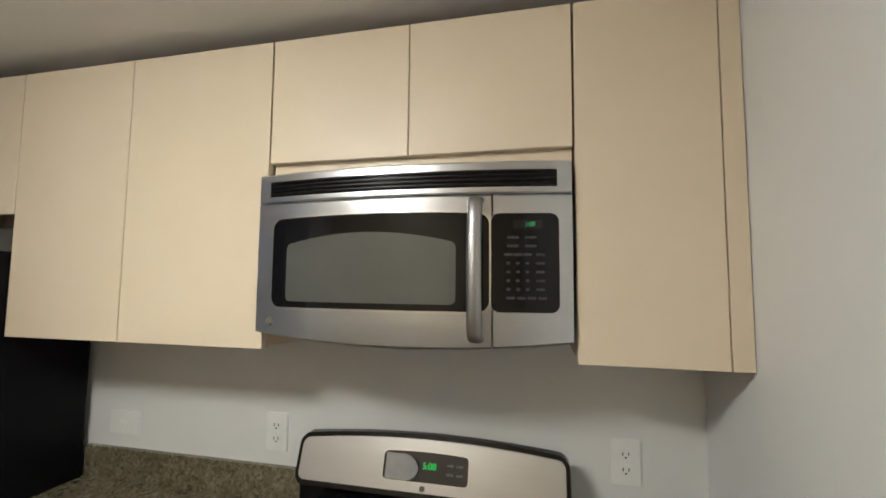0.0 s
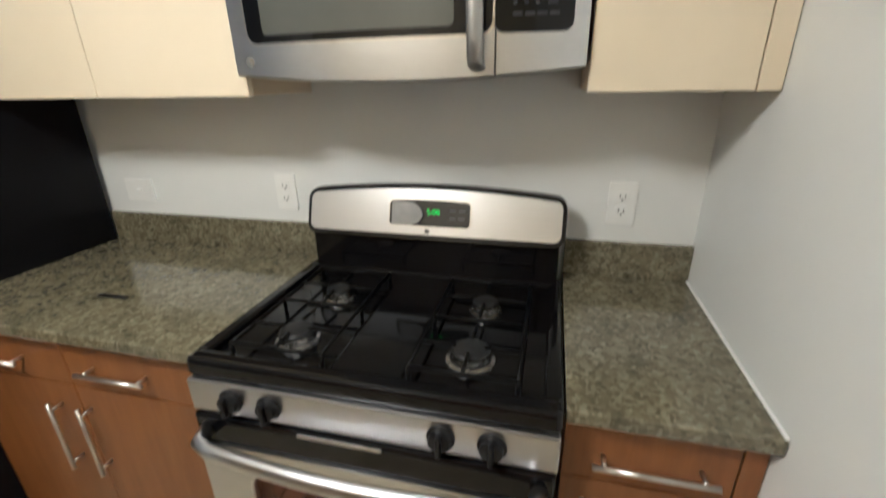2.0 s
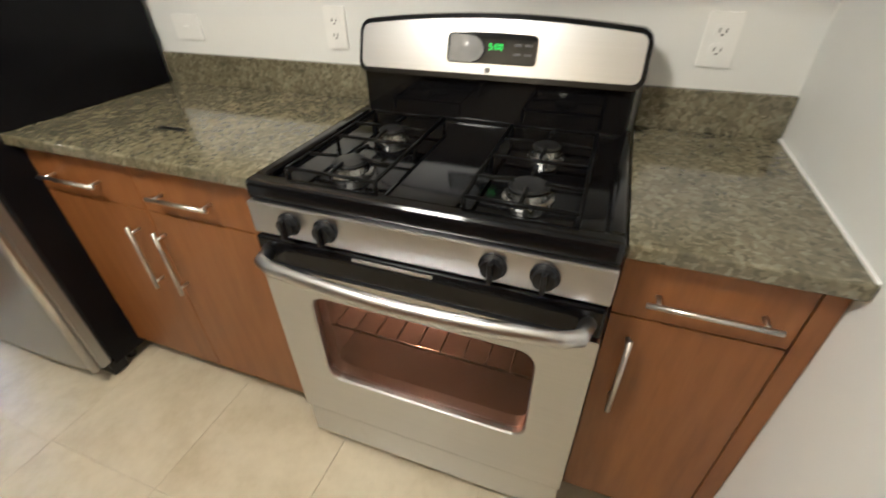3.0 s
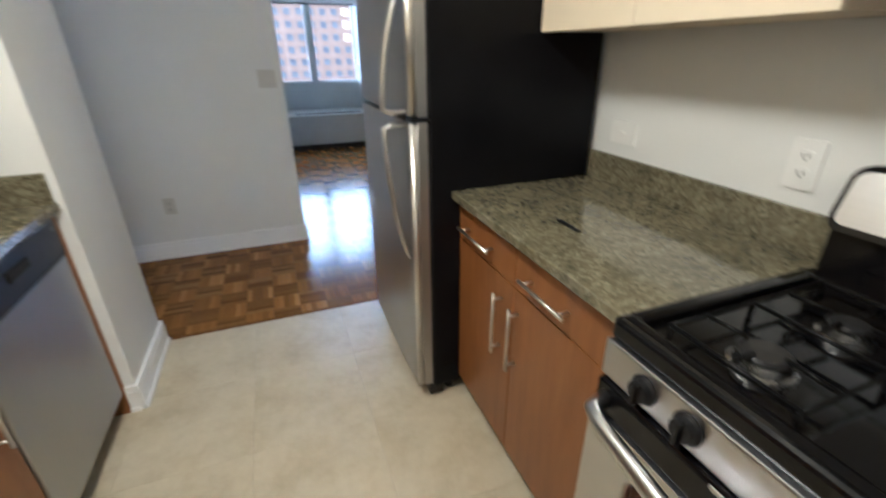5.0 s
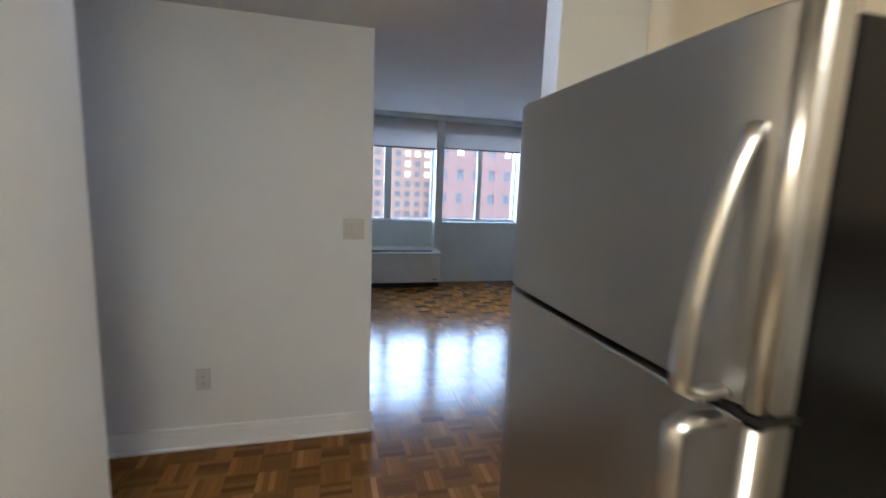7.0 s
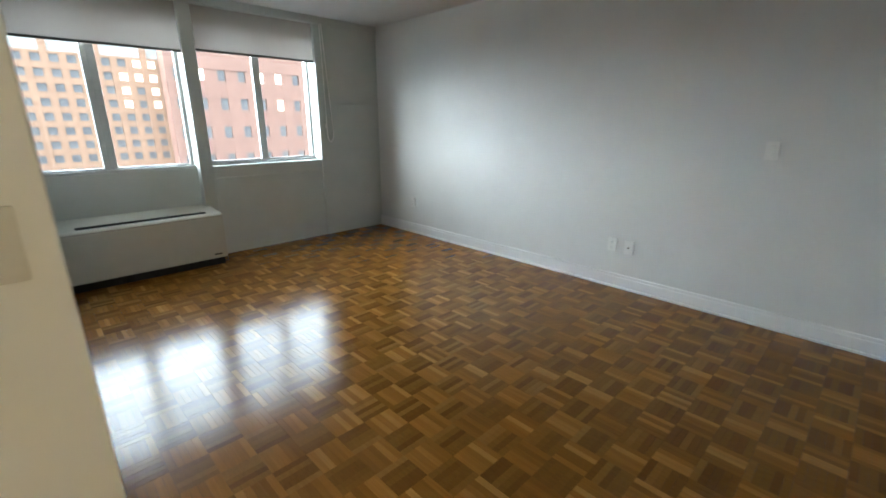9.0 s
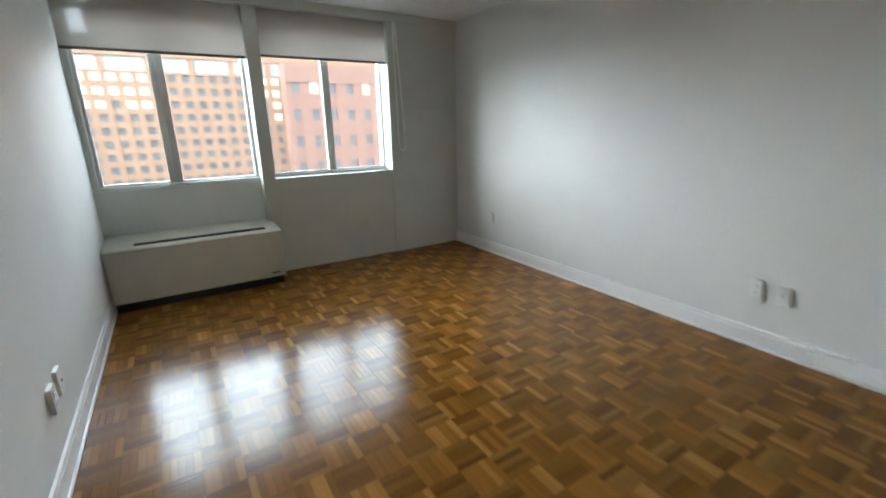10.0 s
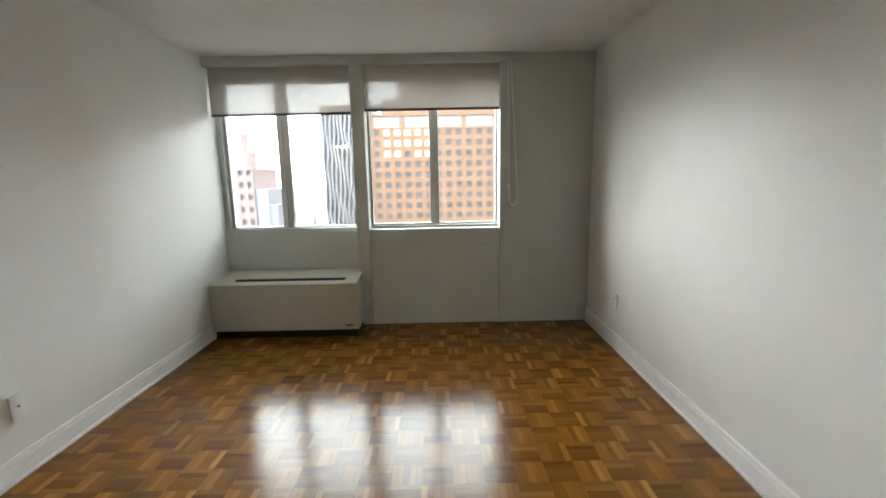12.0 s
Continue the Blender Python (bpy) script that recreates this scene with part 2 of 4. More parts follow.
def dark_glass(name, tint, see):
    """Glossy dark glass with a share of see-through."""
    m, n, l, b = material(name)
    b.inputs["Base Color"].default_value = (*tint, 1)
    b.inputs["Roughness"].default_value = 0.07
    tr, mx = n.new("ShaderNodeBsdfTransparent"), n.new("ShaderNodeMixShader")
    tr.inputs[0].default_value = (0.75, 0.62, 0.52, 1)
    mx.inputs[0].default_value = see
    l.new(b.outputs[0], mx.inputs[1])
    l.new(tr.outputs[0], mx.inputs[2])
    l.new(mx.outputs[0], n["Material Output"].inputs[0])
    return m


M_OVENGLASS = dark_glass("oven_glass", (0.02, 0.017, 0.014), 0.80)
M_MWGLASS = plain("microwave_screen", (0.085, 0.088, 0.076), (0.105, 0.108, 0.095), 0.22, 4, rough_var=0.02)
M_DISPLAY = plain("display_glass", (0.010, 0.011, 0.012), (0.014, 0.015, 0.016), 0.06, 8, rough_var=0.02)


def shade_material():
    m, n, l, b = material("roller_shade_mesh")
    n.remove(b)
    df, tl, tr = n.new("ShaderNodeBsdfDiffuse"), n.new("ShaderNodeBsdfTranslucent"), n.new("ShaderNodeBsdfTransparent")
    v = texture_space(n, l, (1, 1, 1))
    c = ramp_node(n, l, noise_node(n, l, v, 500, 2), [(0.3, (0.40, 0.375, 0.34)), (0.7, (0.48, 0.45, 0.415))])
    l.new(c, df.inputs[0])
    l.new(c, tl.inputs[0])
    a, c2 = n.new("ShaderNodeMixShader"), n.new("ShaderNodeMixShader")
    a.inputs[0].default_value = 0.10
    l.new(df.outputs[0], a.inputs[1])
    l.new(tl.outputs[0], a.inputs[2])
    c2.inputs[0].default_value = 0.020
    l.new(a.outputs[0], c2.inputs[1])
    l.new(tr.outputs[0], c2.inputs[2])
    l.new(c2.outputs[0], n["Material Output"].inputs[0])
    return m


M_SHADE = shade_material()


def glow(name, col, strength):
    m, n, l, b = material(name)
    b.inputs["Base Color"].default_value = (*col, 1)
    b.inputs["Emission Color"].default_value = (*col, 1)
    b.inputs["Emission Strength"].default_value = strength
    return m


M_LAMP = glow("lit_lamp_glass", (1.0, 0.735, 0.425), LAMP_STRENGTH)
M_GREEN_DIM = glow("dim_green_digits", (0.10, 0.45, 0.12), 0.03)
M_GREEN = glow("green_digits", (0.08, 0.75, 0.04), 0.10)
M_BULB = glow("oven_bulb", (1.0, 0.50, 0.24), 95.0)

# Distance haze is put into the brick colours: paler and less saturated.
M_BRICK = plain("orange_brick", (0.215, 0.125, 0.078), (0.26, 0.155, 0.098), 0.8, 0.3, bump=0.2, bump_scale=6)
M_BRICK_RED = plain("red_brick", (0.185, 0.102, 0.076), (0.23, 0.13, 0.098), 0.8, 0.3, bump=0.2, bump_scale=6)
M_FAR_RED = plain("hazed_red_brick", (0.25, 0.19, 0.185), (0.30, 0.235, 0.23), 0.8, 0.3)
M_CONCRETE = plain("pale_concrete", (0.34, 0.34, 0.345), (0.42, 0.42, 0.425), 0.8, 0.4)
M_TOWER = plain("dark_tower_glass", (0.030, 0.033, 0.042), (0.055, 0.058, 0.066), 0.3, 0.2)
M_STRIPE = plain("grey_cladding", (0.22, 0.23, 0.25), (0.28, 0.29, 0.31), 0.5, 0.5)
# Sky brightness in the top openings, put into a flat pale colour.
M_PALE = plain("top_opening_sky", (0.27, 0.26, 0.24), (0.33, 0.32, 0.30), 0.7, 0.4)
# Far glass is greyed for haze too, through its base colour.
M_FARGLASS = plain("far_window_glass", (0.09, 0.09, 0.095), (0.15, 0.145, 0.145), 0.15, 0.25)
M_LITGLASS = glow("lit_office_window", (1.0, 0.86, 0.62), 0.35)
M_OVEN = plain("oven_enamel", (0.20, 0.18, 0.16), (0.26, 0.235, 0.21), 0.35, 9)
M_ASPHALT = plain("asphalt", (0.045, 0.045, 0.047), (0.06, 0.06, 0.06), 0.9, 0.2)


# ---------- builders ----------
BASE = {}


def thing(name, base, label, category, group="", kind="", turn=0.0):
    """An Empty at the thing's base; parts are given in world metres, or in its own space where turn is used."""
    ob = new(name)
    ob.empty_display_size = 0.1
    m = Matrix.Translation(base) @ Matrix.Rotation(radians(turn), 4, "Z")
    ob.matrix_basis = m
    BASE[ob.name] = m
    return tagged(ob, label, category, group, kind)


def part(name, bm, mat, parent, label="", local=False, smooth=False):
    me = bpy.data.meshes.new(name)
    m = BASE[parent.name]
    if not local:
        bmesh.ops.transform(bm, matrix=m.inverted(), verts=bm.verts)
    bmesh.ops.recalc_face_normals(bm, faces=bm.faces)
    for f in bm.faces:
        f.smooth = smooth
    bm.to_mesh(me)
    bm.free()
    me.materials.append(mat)
    ob = new(name, me)
    ob.parent = parent
    BASE[ob.name] = m
    if label:
        ob["label"] = label
    return ob


def solo(name, bm, mat, label, category, kind="", group="", smooth=False):
    """One mesh that is a whole thing or a piece of the setting."""
    me = bpy.data.meshes.new(name)
    bmesh.ops.recalc_face_normals(bm, faces=bm.faces)
    for f in bm.faces:
        f.smooth = smooth
    bm.to_mesh(me)
    bm.free()
    me.materials.append(mat)
    ob = new(name, me)
    BASE[ob.name] = Matrix()
    return tagged(ob, label, category, group, kind)


def box(x0, x1, y0, y1, z0, z1, bevel=0.0, bm=None, seg=2):
    out = bm or bmesh.new()
    t = bmesh.new()
    bmesh.ops.create_cube(t, size=1)
    for v in t.verts:
        v.co = ((x0 + x1) / 2 + v.co.x * (x1 - x0), (y0 + y1) / 2 + v.co.y * (y1 - y0), (z0 + z1) / 2 + v.co.z * (z1 - z0))
    if bevel:
        bmesh.ops.bevel(t, geom=t.edges[:], offset=bevel, segments=seg, affect="EDGES", profile=0.5)
    merge(out, t)
    return out


def merge(out, t):
    vs = {v: out.verts.new(v.co) for v in t.verts}
    for f in t.faces:
        out.faces.new([vs[v] for v in f.verts])
    t.free()


def tube(points, r, seg=10, bm=None, flat=1.0):
    """A round bar along points; flat squeezes it sideways."""
    out = bm or bmesh.new()
    pts = [Vector(p) for p in points]
    rings = []
    side = None
    for i, p in enumerate(pts):
        d = (pts[min(i + 1, len(pts) - 1)] - pts[max(i - 1, 0)]).normalized()
        ref = side if side is not None and abs(side.dot(d)) < 0.95 else (Vector((0, 0, 1)) if abs(d.z) < 0.9 else Vector((1, 0, 0)))
        u = (ref - d * ref.dot(d)).normalized()
        side = u
        w = d.cross(u)
        rings.append([out.verts.new(p + r * (math.cos(2 * math.pi * k / seg) * u + flat * math.sin(2 * math.pi * k / seg) * w)) for k in range(seg)])
    for a, b in zip(rings, rings[1:]):
        for k in range(seg):
            out.faces.new((a[k], a[(k + 1) % seg], b[(k + 1) % seg], b[k]))
    out.faces.new(rings[0])
    out.faces.new(rings[-1])
    return out


def lathe(profile, centre, seg=24, axis="Z", bm=None):
    """profile: (radius, height) pairs, turned about an axis through centre."""
    out = bm or bmesh.new()
    c = Vector(centre)

    def at(r, h, k):
        a = 2 * math.pi * k / seg
        if axis == "Z":
            return c + Vector((r * math.cos(a), r * math.sin(a), h))
        return c + Vector((r * math.cos(a), -h, r * math.sin(a)))
    rings = [[out.verts.new(at(r, h, k)) for k in range(seg)] for r, h in profile]
    for a, b in zip(rings, rings[1:]):
        for k in range(seg):
            out.faces.new((a[k], a[(k + 1) % seg], b[(k + 1) % seg], b[k]))
    out.faces.new(rings[0])
    out.faces.new(rings[-1])
    return out


def outline(w, h, r, n=5, arch=0.0):
    """A rounded rectangle's outline about 0, its top arched by that much."""
    pts = []
    for cx, cy, a0 in ((w / 2 - r, h / 2 - r, 0), (-w / 2 + r, h / 2 - r, 90), (-w / 2 + r, -h / 2 + r, 180), (w / 2 - r, -h / 2 + r, 270)):
        for k in range(n + 1):
            a = radians(a0 + 90 * k / n)
            pts.append((cx + r * math.cos(a), cy + r * math.sin(a)))
    if arch:
        full = []
        for i, (x, y) in enumerate(pts):
            full.append((x, y))
            x2, y2 = pts[(i + 1) % len(pts)]
            if abs(x2 - x) > w * 0.4:
                full += [(x + (x2 - x) * k / 12, y) for k in range(1, 12)]
        pts = [(x, y + (arch * (1 - (2 * x / w) ** 2) if y > 0 else 0)) for x, y in full]
    return pts


def plate(pts, cx, cz, y_back, y_front, bm=None, bow=None):
    """An outline in the xz plane made solid between two y; bow(x) pushes its front out."""
    out = bm or bmesh.new()
    n = len(pts)
    back = [out.verts.new((cx + x, y_back, cz + z)) for x, z in pts]
    if bow:
        bmesh.ops.delete(out, geom=back, context="VERTS")
        xs = sorted({round(x, 5) for x, _ in pts})
        xs = sorted(set(xs) | {xs[0] + (xs[-1] - xs[0]) * k / 16 for k in range(1, 16)})
        cols = []
        for x in xs:
            zs = []
            for (xa, za), (xb, zb) in zip(pts, pts[1:] + pts[:1]):
                if min(xa, xb) - 1e-5 <= x <= max(xa, xb) + 1e-5:
                    zs += [za, zb] if abs(xb - xa) < 1e-6 else [za + (zb - za) * (x - xa) / (xb - xa)]
            yf = y_front - bow(cx + x)
            cols.append([out.verts.new(p) for p in ((cx + x, y_back, cz + min(zs)), (cx + x, yf, cz + min(zs)), (cx + x, yf, cz + max(zs)), (cx + x, y_back, cz + max(zs)))])
        for a, b in zip(cols, cols[1:]):
            for k in range(4):
                out.faces.new((a[k], a[(k + 1) % 4], b[(k + 1) % 4], b[k]))
        out.faces.new(cols[0])
        out.faces.new(cols[-1])
        return out
    front = [out.verts.new((cx + x, y_front, cz + z)) for x, z in pts]
    for k in range(n):
        out.faces.new((back[k], back[(k + 1) % n], front[(k + 1) % n], front[k]))
    out.faces.new(back)
    out.faces.new(front)
    return out


def ring(inner, outer, cx, cz, ox, oz, y_back, y_front):
    """A frame: solid between an inner and an outer outline of as many points."""
    out = bmesh.new()
    n = len(inner)
    rows = [[out.verts.new((ax + x, y, az + z)) for x, z in pts] for pts, ax, az, y in
            ((inner, cx, cz, y_back), (inner, cx, cz, y_front + 0.004), ([(x * 1.012, z * 1.02) for x, z in inner], cx, cz, y_front), (outer, ox, oz, y_front), (outer, ox, oz, y_back))]
    for a, b in zip(rows, rows[1:] + rows[:1]):
        for k in range(n):
            out.faces.new((a[k], a[(k + 1) % n], b[(k + 1) % n], b[k]))
    return out


def bowed(x0, x1, z0, z1, y_back, y_front, bow, n=16, bm=None, drop=None):
    """A slab whose front bulges by bow(x) and whose lower edge may sag by drop(x)."""
    out = bm or bmesh.new()
    cols = []
    for k in range(n + 1):
        x = x0 + (x1 - x0) * k / n
        yf, zl = y_front - bow(x), z0 - (drop(x) if drop else 0)
        cols.append([out.verts.new(p) for p in ((x, y_back, zl), (x, yf + 0.004, zl), (x, yf, zl + 0.004), (x, yf, z1 - 0.004), (x, yf + 0.004, z1), (x, y_back, z1))])
    for a, b in zip(cols, cols[1:]):
        for k in range(6):
            out.faces.new((a[k], a[(k + 1) % 6], b[(k + 1) % 6], b[k]))
    out.faces.new(cols[0])
    out.faces.new(cols[-1])
    return out


def letters(text, size, where, parent, mat, turn=0.0, tilt=90.0):
    """Raised writing as a mesh part, centred at where."""
    cu = bpy.data.curves.new("writing", "FONT")
    cu.body, cu.size, cu.extrude, cu.align_x, cu.align_y = text, size, 0.0004, "CENTER", "CENTER"
    tmp = bpy.data.objects.new("writing", cu)
    me = bpy.data.meshes.new_from_object(tmp)
    bpy.data.objects.remove(tmp)
    bm = bmesh.new()
    bm.from_mesh(me)
    bmesh.ops.transform(bm, matrix=pose(*where, tilt, 0, turn), verts=bm.verts)
    return part("digits", bm, mat, parent)


# ---------- the large structure ----------
H = 2.50          # ceiling
X_E, X_T = 0.72, -2.13      # kitchen's end wall, threshold between tile and parquet
X_A, Y_L, Y_R = -3.271, -1.05, 2.462    # hall wall, living room's side walls
X_W = -7.21       # inner face of the window wall

S = dict(kind="structure")
solo("wall_north", box(-2.11, X_E + 0.12, 0, 0.12, 0, H + 0.1), M_WALL, "white painted kitchen wall behind the range", "wall", **S)
solo("wall_east", box(X_E, X_E + 0.12, -2.62, 0, 0, H + 0.1), M_WALL, "white painted kitchen end wall", "wall", **S)
solo("wall_south", box(-1.64, X_E + 0.12, -2.74, -2.62, 0, H + 0.1), M_WALL, "white painted kitchen wall behind the dishwasher counter", "wall", **S)
solo("wall_pier", box(X_T + 0.015, -1.63, -3.4, -1.86, 0, H + 0.1, 0.004), M_WALL, "white painted wall stub at the kitchen entrance", "wall", **S)
solo("wall_fridge", box(-2.21, -2.11, -0.60, 0.12, 0, H + 0.1, 0.004), M_WALL, "white painted wall stub beside the refrigerator", "wall", **S)
solo("wall_living_east", box(-1.2, -1.08, 0.12, Y_R, 0, H + 0.1), M_WALL, "white painted wall closing the living room", "wall", **S)
solo("wall_right", box(X_W - 0.3, -1.08, Y_R, Y_R + 0.12, 0, H + 0.1), M_WALL, "white painted living room wall with outlets", "wall", **S)
solo("wall_hall", box(X_A - 0.12, X_A, -3.4, Y_L, 0, H + 0.1, 0.004), M_WALL, "white painted hall wall facing the kitchen", "wall", **S)
solo("wall_left", box(X_W - 0.3, X_A - 0.12, Y_L - 0.12, Y_L, 0, H + 0.1), M_WALL, "white painted living room wall beside the air conditioner", "wall", **S)
solo("wall_hall_end", box(X_A - 0.12, X_T + 0.015, -3.52, -3.4, 0, H + 0.1), M_WALL, "white painted wall closing the hall", "wall", **S)

solo("ceiling_kitchen", box(-2.11, X_E, -2.62, 0, H_K, H + 0.1), M_CEIL, "lowered flat white painted kitchen ceiling", "ceiling", **S)
solo("ceiling_living_east", box(-2.11, -1.08, 0.12, Y_R + 0.12, H + 0.001, H + 0.101), M_CEIL, "flat white painted ceiling at the room's inner end", "ceiling", **S)
solo("ceiling_living", box(X_W - 0.3, -2.11, Y_L - 0.12, Y_R + 0.12, H + 0.001, H + 0.101), M_CEIL, "flat white painted living room ceiling", "ceiling", **S)
solo("ceiling_hall", box(X_A, -2.21, -3.4, -0.64, H_K, H, 0.004), M_CEIL, "lowered white painted hall ceiling", "ceiling", **S)

# baseboards, with a rounded cap
def baseboard(x0, x1, y0, y1, face):
    """face: which way the board looks, one of +x, -x, +y, -y."""
    bm = box(x0, x1, y0, y1, 0, 0.096)
    d = 0.002
    g = dict(zip(("+x", "-x", "+y", "-y"), ((0, -d, 0, 0), (d, 0, 0, 0), (0, 0, 0, -d), (0, 0, d, 0))))[face]
    box(x0 + g[0], x1 + g[1], y0 + g[2], y1 + g[3], 0.096, 0.124, 0.003, bm)
    e = 0.010
    s = dict(zip(("+x", "-x", "+y", "-y"), ((0, e, 0, 0), (-e, 0, 0, 0), (0, 0, 0, e), (0, 0, -e, 0))))[face]
    box(x0 + s[0], x1 + s[1], y0 + s[2], y1 + s[3], 0, 0.018, 0.004, bm)
    return solo("baseboard", bm, M_TRIM, "white painted baseboard with a rounded cap", "baseboard", **S)


baseboard(X_W, -1.2, Y_R - 0.016, Y_R, "-y")
baseboard(X_W, X_A + 0.016, Y_L, Y_L + 0.016, "+y")
baseboard(X_A, X_A + 0.016, -3.4, Y_L, "+x")
baseboard(X_T, -1.614, -1.86, -1.844, "+y")
baseboard(X_T - 0.001, X_T + 0.015, -3.4, -1.86, "-x")
baseboard(-1.63, -1.614, -1.90, -1.86, "+x")
baseboard(-2.226, -2.21, -0.60, 0.12, "-x")
baseboard(-2.226, -1.2, 0.12, 0.136, "+y")
baseboard(-2.226, -2.11, -0.616, -0.60, "-y")

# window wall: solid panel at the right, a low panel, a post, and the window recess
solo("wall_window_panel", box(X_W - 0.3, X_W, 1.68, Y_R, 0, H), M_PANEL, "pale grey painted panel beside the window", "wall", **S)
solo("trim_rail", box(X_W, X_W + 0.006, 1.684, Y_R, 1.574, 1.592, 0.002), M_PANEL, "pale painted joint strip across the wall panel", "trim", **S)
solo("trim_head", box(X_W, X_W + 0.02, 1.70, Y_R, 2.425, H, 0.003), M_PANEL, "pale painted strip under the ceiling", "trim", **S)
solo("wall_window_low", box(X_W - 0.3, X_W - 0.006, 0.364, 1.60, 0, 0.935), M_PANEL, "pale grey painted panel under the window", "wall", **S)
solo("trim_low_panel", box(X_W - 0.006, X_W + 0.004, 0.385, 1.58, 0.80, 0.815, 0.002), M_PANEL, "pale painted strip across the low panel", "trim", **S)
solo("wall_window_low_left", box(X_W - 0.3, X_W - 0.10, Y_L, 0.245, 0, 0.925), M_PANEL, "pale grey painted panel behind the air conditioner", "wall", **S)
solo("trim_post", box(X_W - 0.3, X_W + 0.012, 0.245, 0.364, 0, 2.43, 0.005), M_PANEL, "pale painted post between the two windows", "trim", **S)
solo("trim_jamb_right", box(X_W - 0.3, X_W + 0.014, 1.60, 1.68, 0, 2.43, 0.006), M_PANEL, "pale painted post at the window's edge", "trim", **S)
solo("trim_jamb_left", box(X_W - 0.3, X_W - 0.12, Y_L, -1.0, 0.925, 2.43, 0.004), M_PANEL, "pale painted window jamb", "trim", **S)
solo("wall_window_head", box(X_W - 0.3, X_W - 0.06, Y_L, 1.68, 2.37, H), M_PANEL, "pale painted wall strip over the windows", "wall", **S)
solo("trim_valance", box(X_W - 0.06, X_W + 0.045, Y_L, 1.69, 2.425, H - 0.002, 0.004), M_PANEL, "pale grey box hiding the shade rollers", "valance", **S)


def window_unit(name, y0, y1, split, z0, glass):
    """Two sashes side by side in a painted metal frame; glass: the four upright edges of the panes."""
    w = thing(name, (X_W - 0.19, y0, z0), "painted metal sliding window with two panes, daylight behind", "window", kind="structure")
    z1, xo, xi = 2.37, X_W - 0.225, X_W - 0.15
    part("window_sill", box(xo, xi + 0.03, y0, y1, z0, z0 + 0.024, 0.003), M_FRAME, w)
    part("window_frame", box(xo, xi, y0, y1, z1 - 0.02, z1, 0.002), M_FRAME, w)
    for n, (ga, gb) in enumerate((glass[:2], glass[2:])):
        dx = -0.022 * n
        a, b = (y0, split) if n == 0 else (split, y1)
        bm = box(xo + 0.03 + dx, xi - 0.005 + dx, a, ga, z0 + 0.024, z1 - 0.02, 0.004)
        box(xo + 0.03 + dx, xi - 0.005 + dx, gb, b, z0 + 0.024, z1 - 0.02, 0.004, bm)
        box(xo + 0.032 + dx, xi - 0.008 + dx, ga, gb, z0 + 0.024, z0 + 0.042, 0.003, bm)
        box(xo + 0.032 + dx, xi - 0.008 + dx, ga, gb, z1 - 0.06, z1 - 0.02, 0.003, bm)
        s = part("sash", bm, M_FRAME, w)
        p = part("pane", box(xo + 0.048 + dx, xo + 0.052 + dx, ga, gb, z0 + 0.042, z1 - 0.06), M_GLASS, s)
        p.visible_shadow = False
    return w


window_unit("window_1", -1.0, 0.245, -0.45, 0.925, (-0.975, -0.500, -0.395, 0.215))
window_unit("window_2", 0.364, 1.60, 0.985, 0.935, (0.385, 0.945, 1.03, 1.58))


def roller_shade(y0, y1, z0):
    s = thing("roller_shade", (X_W - 0.03, (y0 + y1) / 2, z0), "half-lowered grey mesh roller shade over a window", "window shade", "roller shades")
    bm = bmesh.new()
    n = 14
    rows = []
    for i in range(n + 1):
        z = z0 + 0.02 + (2.44 - z0 - 0.02) * i / n
        rows.append([bm.verts.new((X_W - 0.03 + 0.0012 * math.sin(5 * j + 2 * i / n), y0 + (y1 - y0) * j / 8, z)) for j in range(9)])
    for a, b in zip(rows, rows[1:]):
        for j in range(8):
            bm.faces.new((a[j], a[j + 1], b[j + 1], b[j]))
    part("fabric", bm, M_SHADE, s, smooth=True)
    part("hem_bar", box(X_W - 0.036, X_W - 0.024, y0, y1, z0, z0 + 0.022, 0.004), M_GREY, s, "dark grey hem bar")
    part("roller", tube([(X_W - 0.01, y0, 2.455), (X_W - 0.01, y1, 2.455)], 0.022, 14), M_GREY, s)
    return s


roller_shade(-1.035, 0.262, 1.998)
roller_shade(0.345, 1.668, 2.022)

chain = thing("shade_chain", (X_W + 0.04, 1.70, 1.13), "white beaded pull chain hanging in a loop beside the shade", "pull chain")
loop = [(X_W + 0.03, 1.672, 2.43)] + [(X_W + 0.03, 1.672 + 0.012 * k / 10, 2.43 - 1.18 * k / 10) for k in range(1, 11)]
loop += [(X_W + 0.03, 1.724 - 0.04 * math.cos(math.pi * k / 10), 1.25 - 0.11 * math.sin(math.pi * k / 10)) for k in range(1, 10)]
loop += [(X_W + 0.03, 1.764 - 0.07 * k / 10, 1.25 + 1.18 * k / 10) for k in range(0, 11)]
part("cord", tube(loop, 0.0075, 6), M_CORD, chain, smooth=True)
part("clip", box(X_W + 0.016, X_W + 0.036, 1.666, 1.69, 1.30, 1.345, 0.004), M_CORD, chain)

# floors
solo("floor_kitchen", box(X_T, X_E, -2.62, 0, -0.1, -0.004), M_GROUT, "grout bed under pale stone kitchen tiles", "floor", **S)
solo("floor_living", box(X_W - 0.3, X_T, -3.4, Y_R, -0.1, -0.003), M_SUBFLOOR, "oak finger parquet floor with a glossy finish", "floor", **S)
solo("floor_living_east", box(X_T, -1.2, 0.12, Y_R, -0.1, -0.003), M_SUBFLOOR, "parquet bed at the living room's inner end", "floor", **S)
solo("threshold", box(X_T - 0.012, X_T + 0.012, -1.844, -0.2, -0.004, 0.003, 0.002), M_PARQUET_DIM, "thin wooden strip between parquet and tile", "threshold", **S)

# ---------- kitchen: wall cabinets ----------
YF = -0.290       # face of the wall cabinets' doors


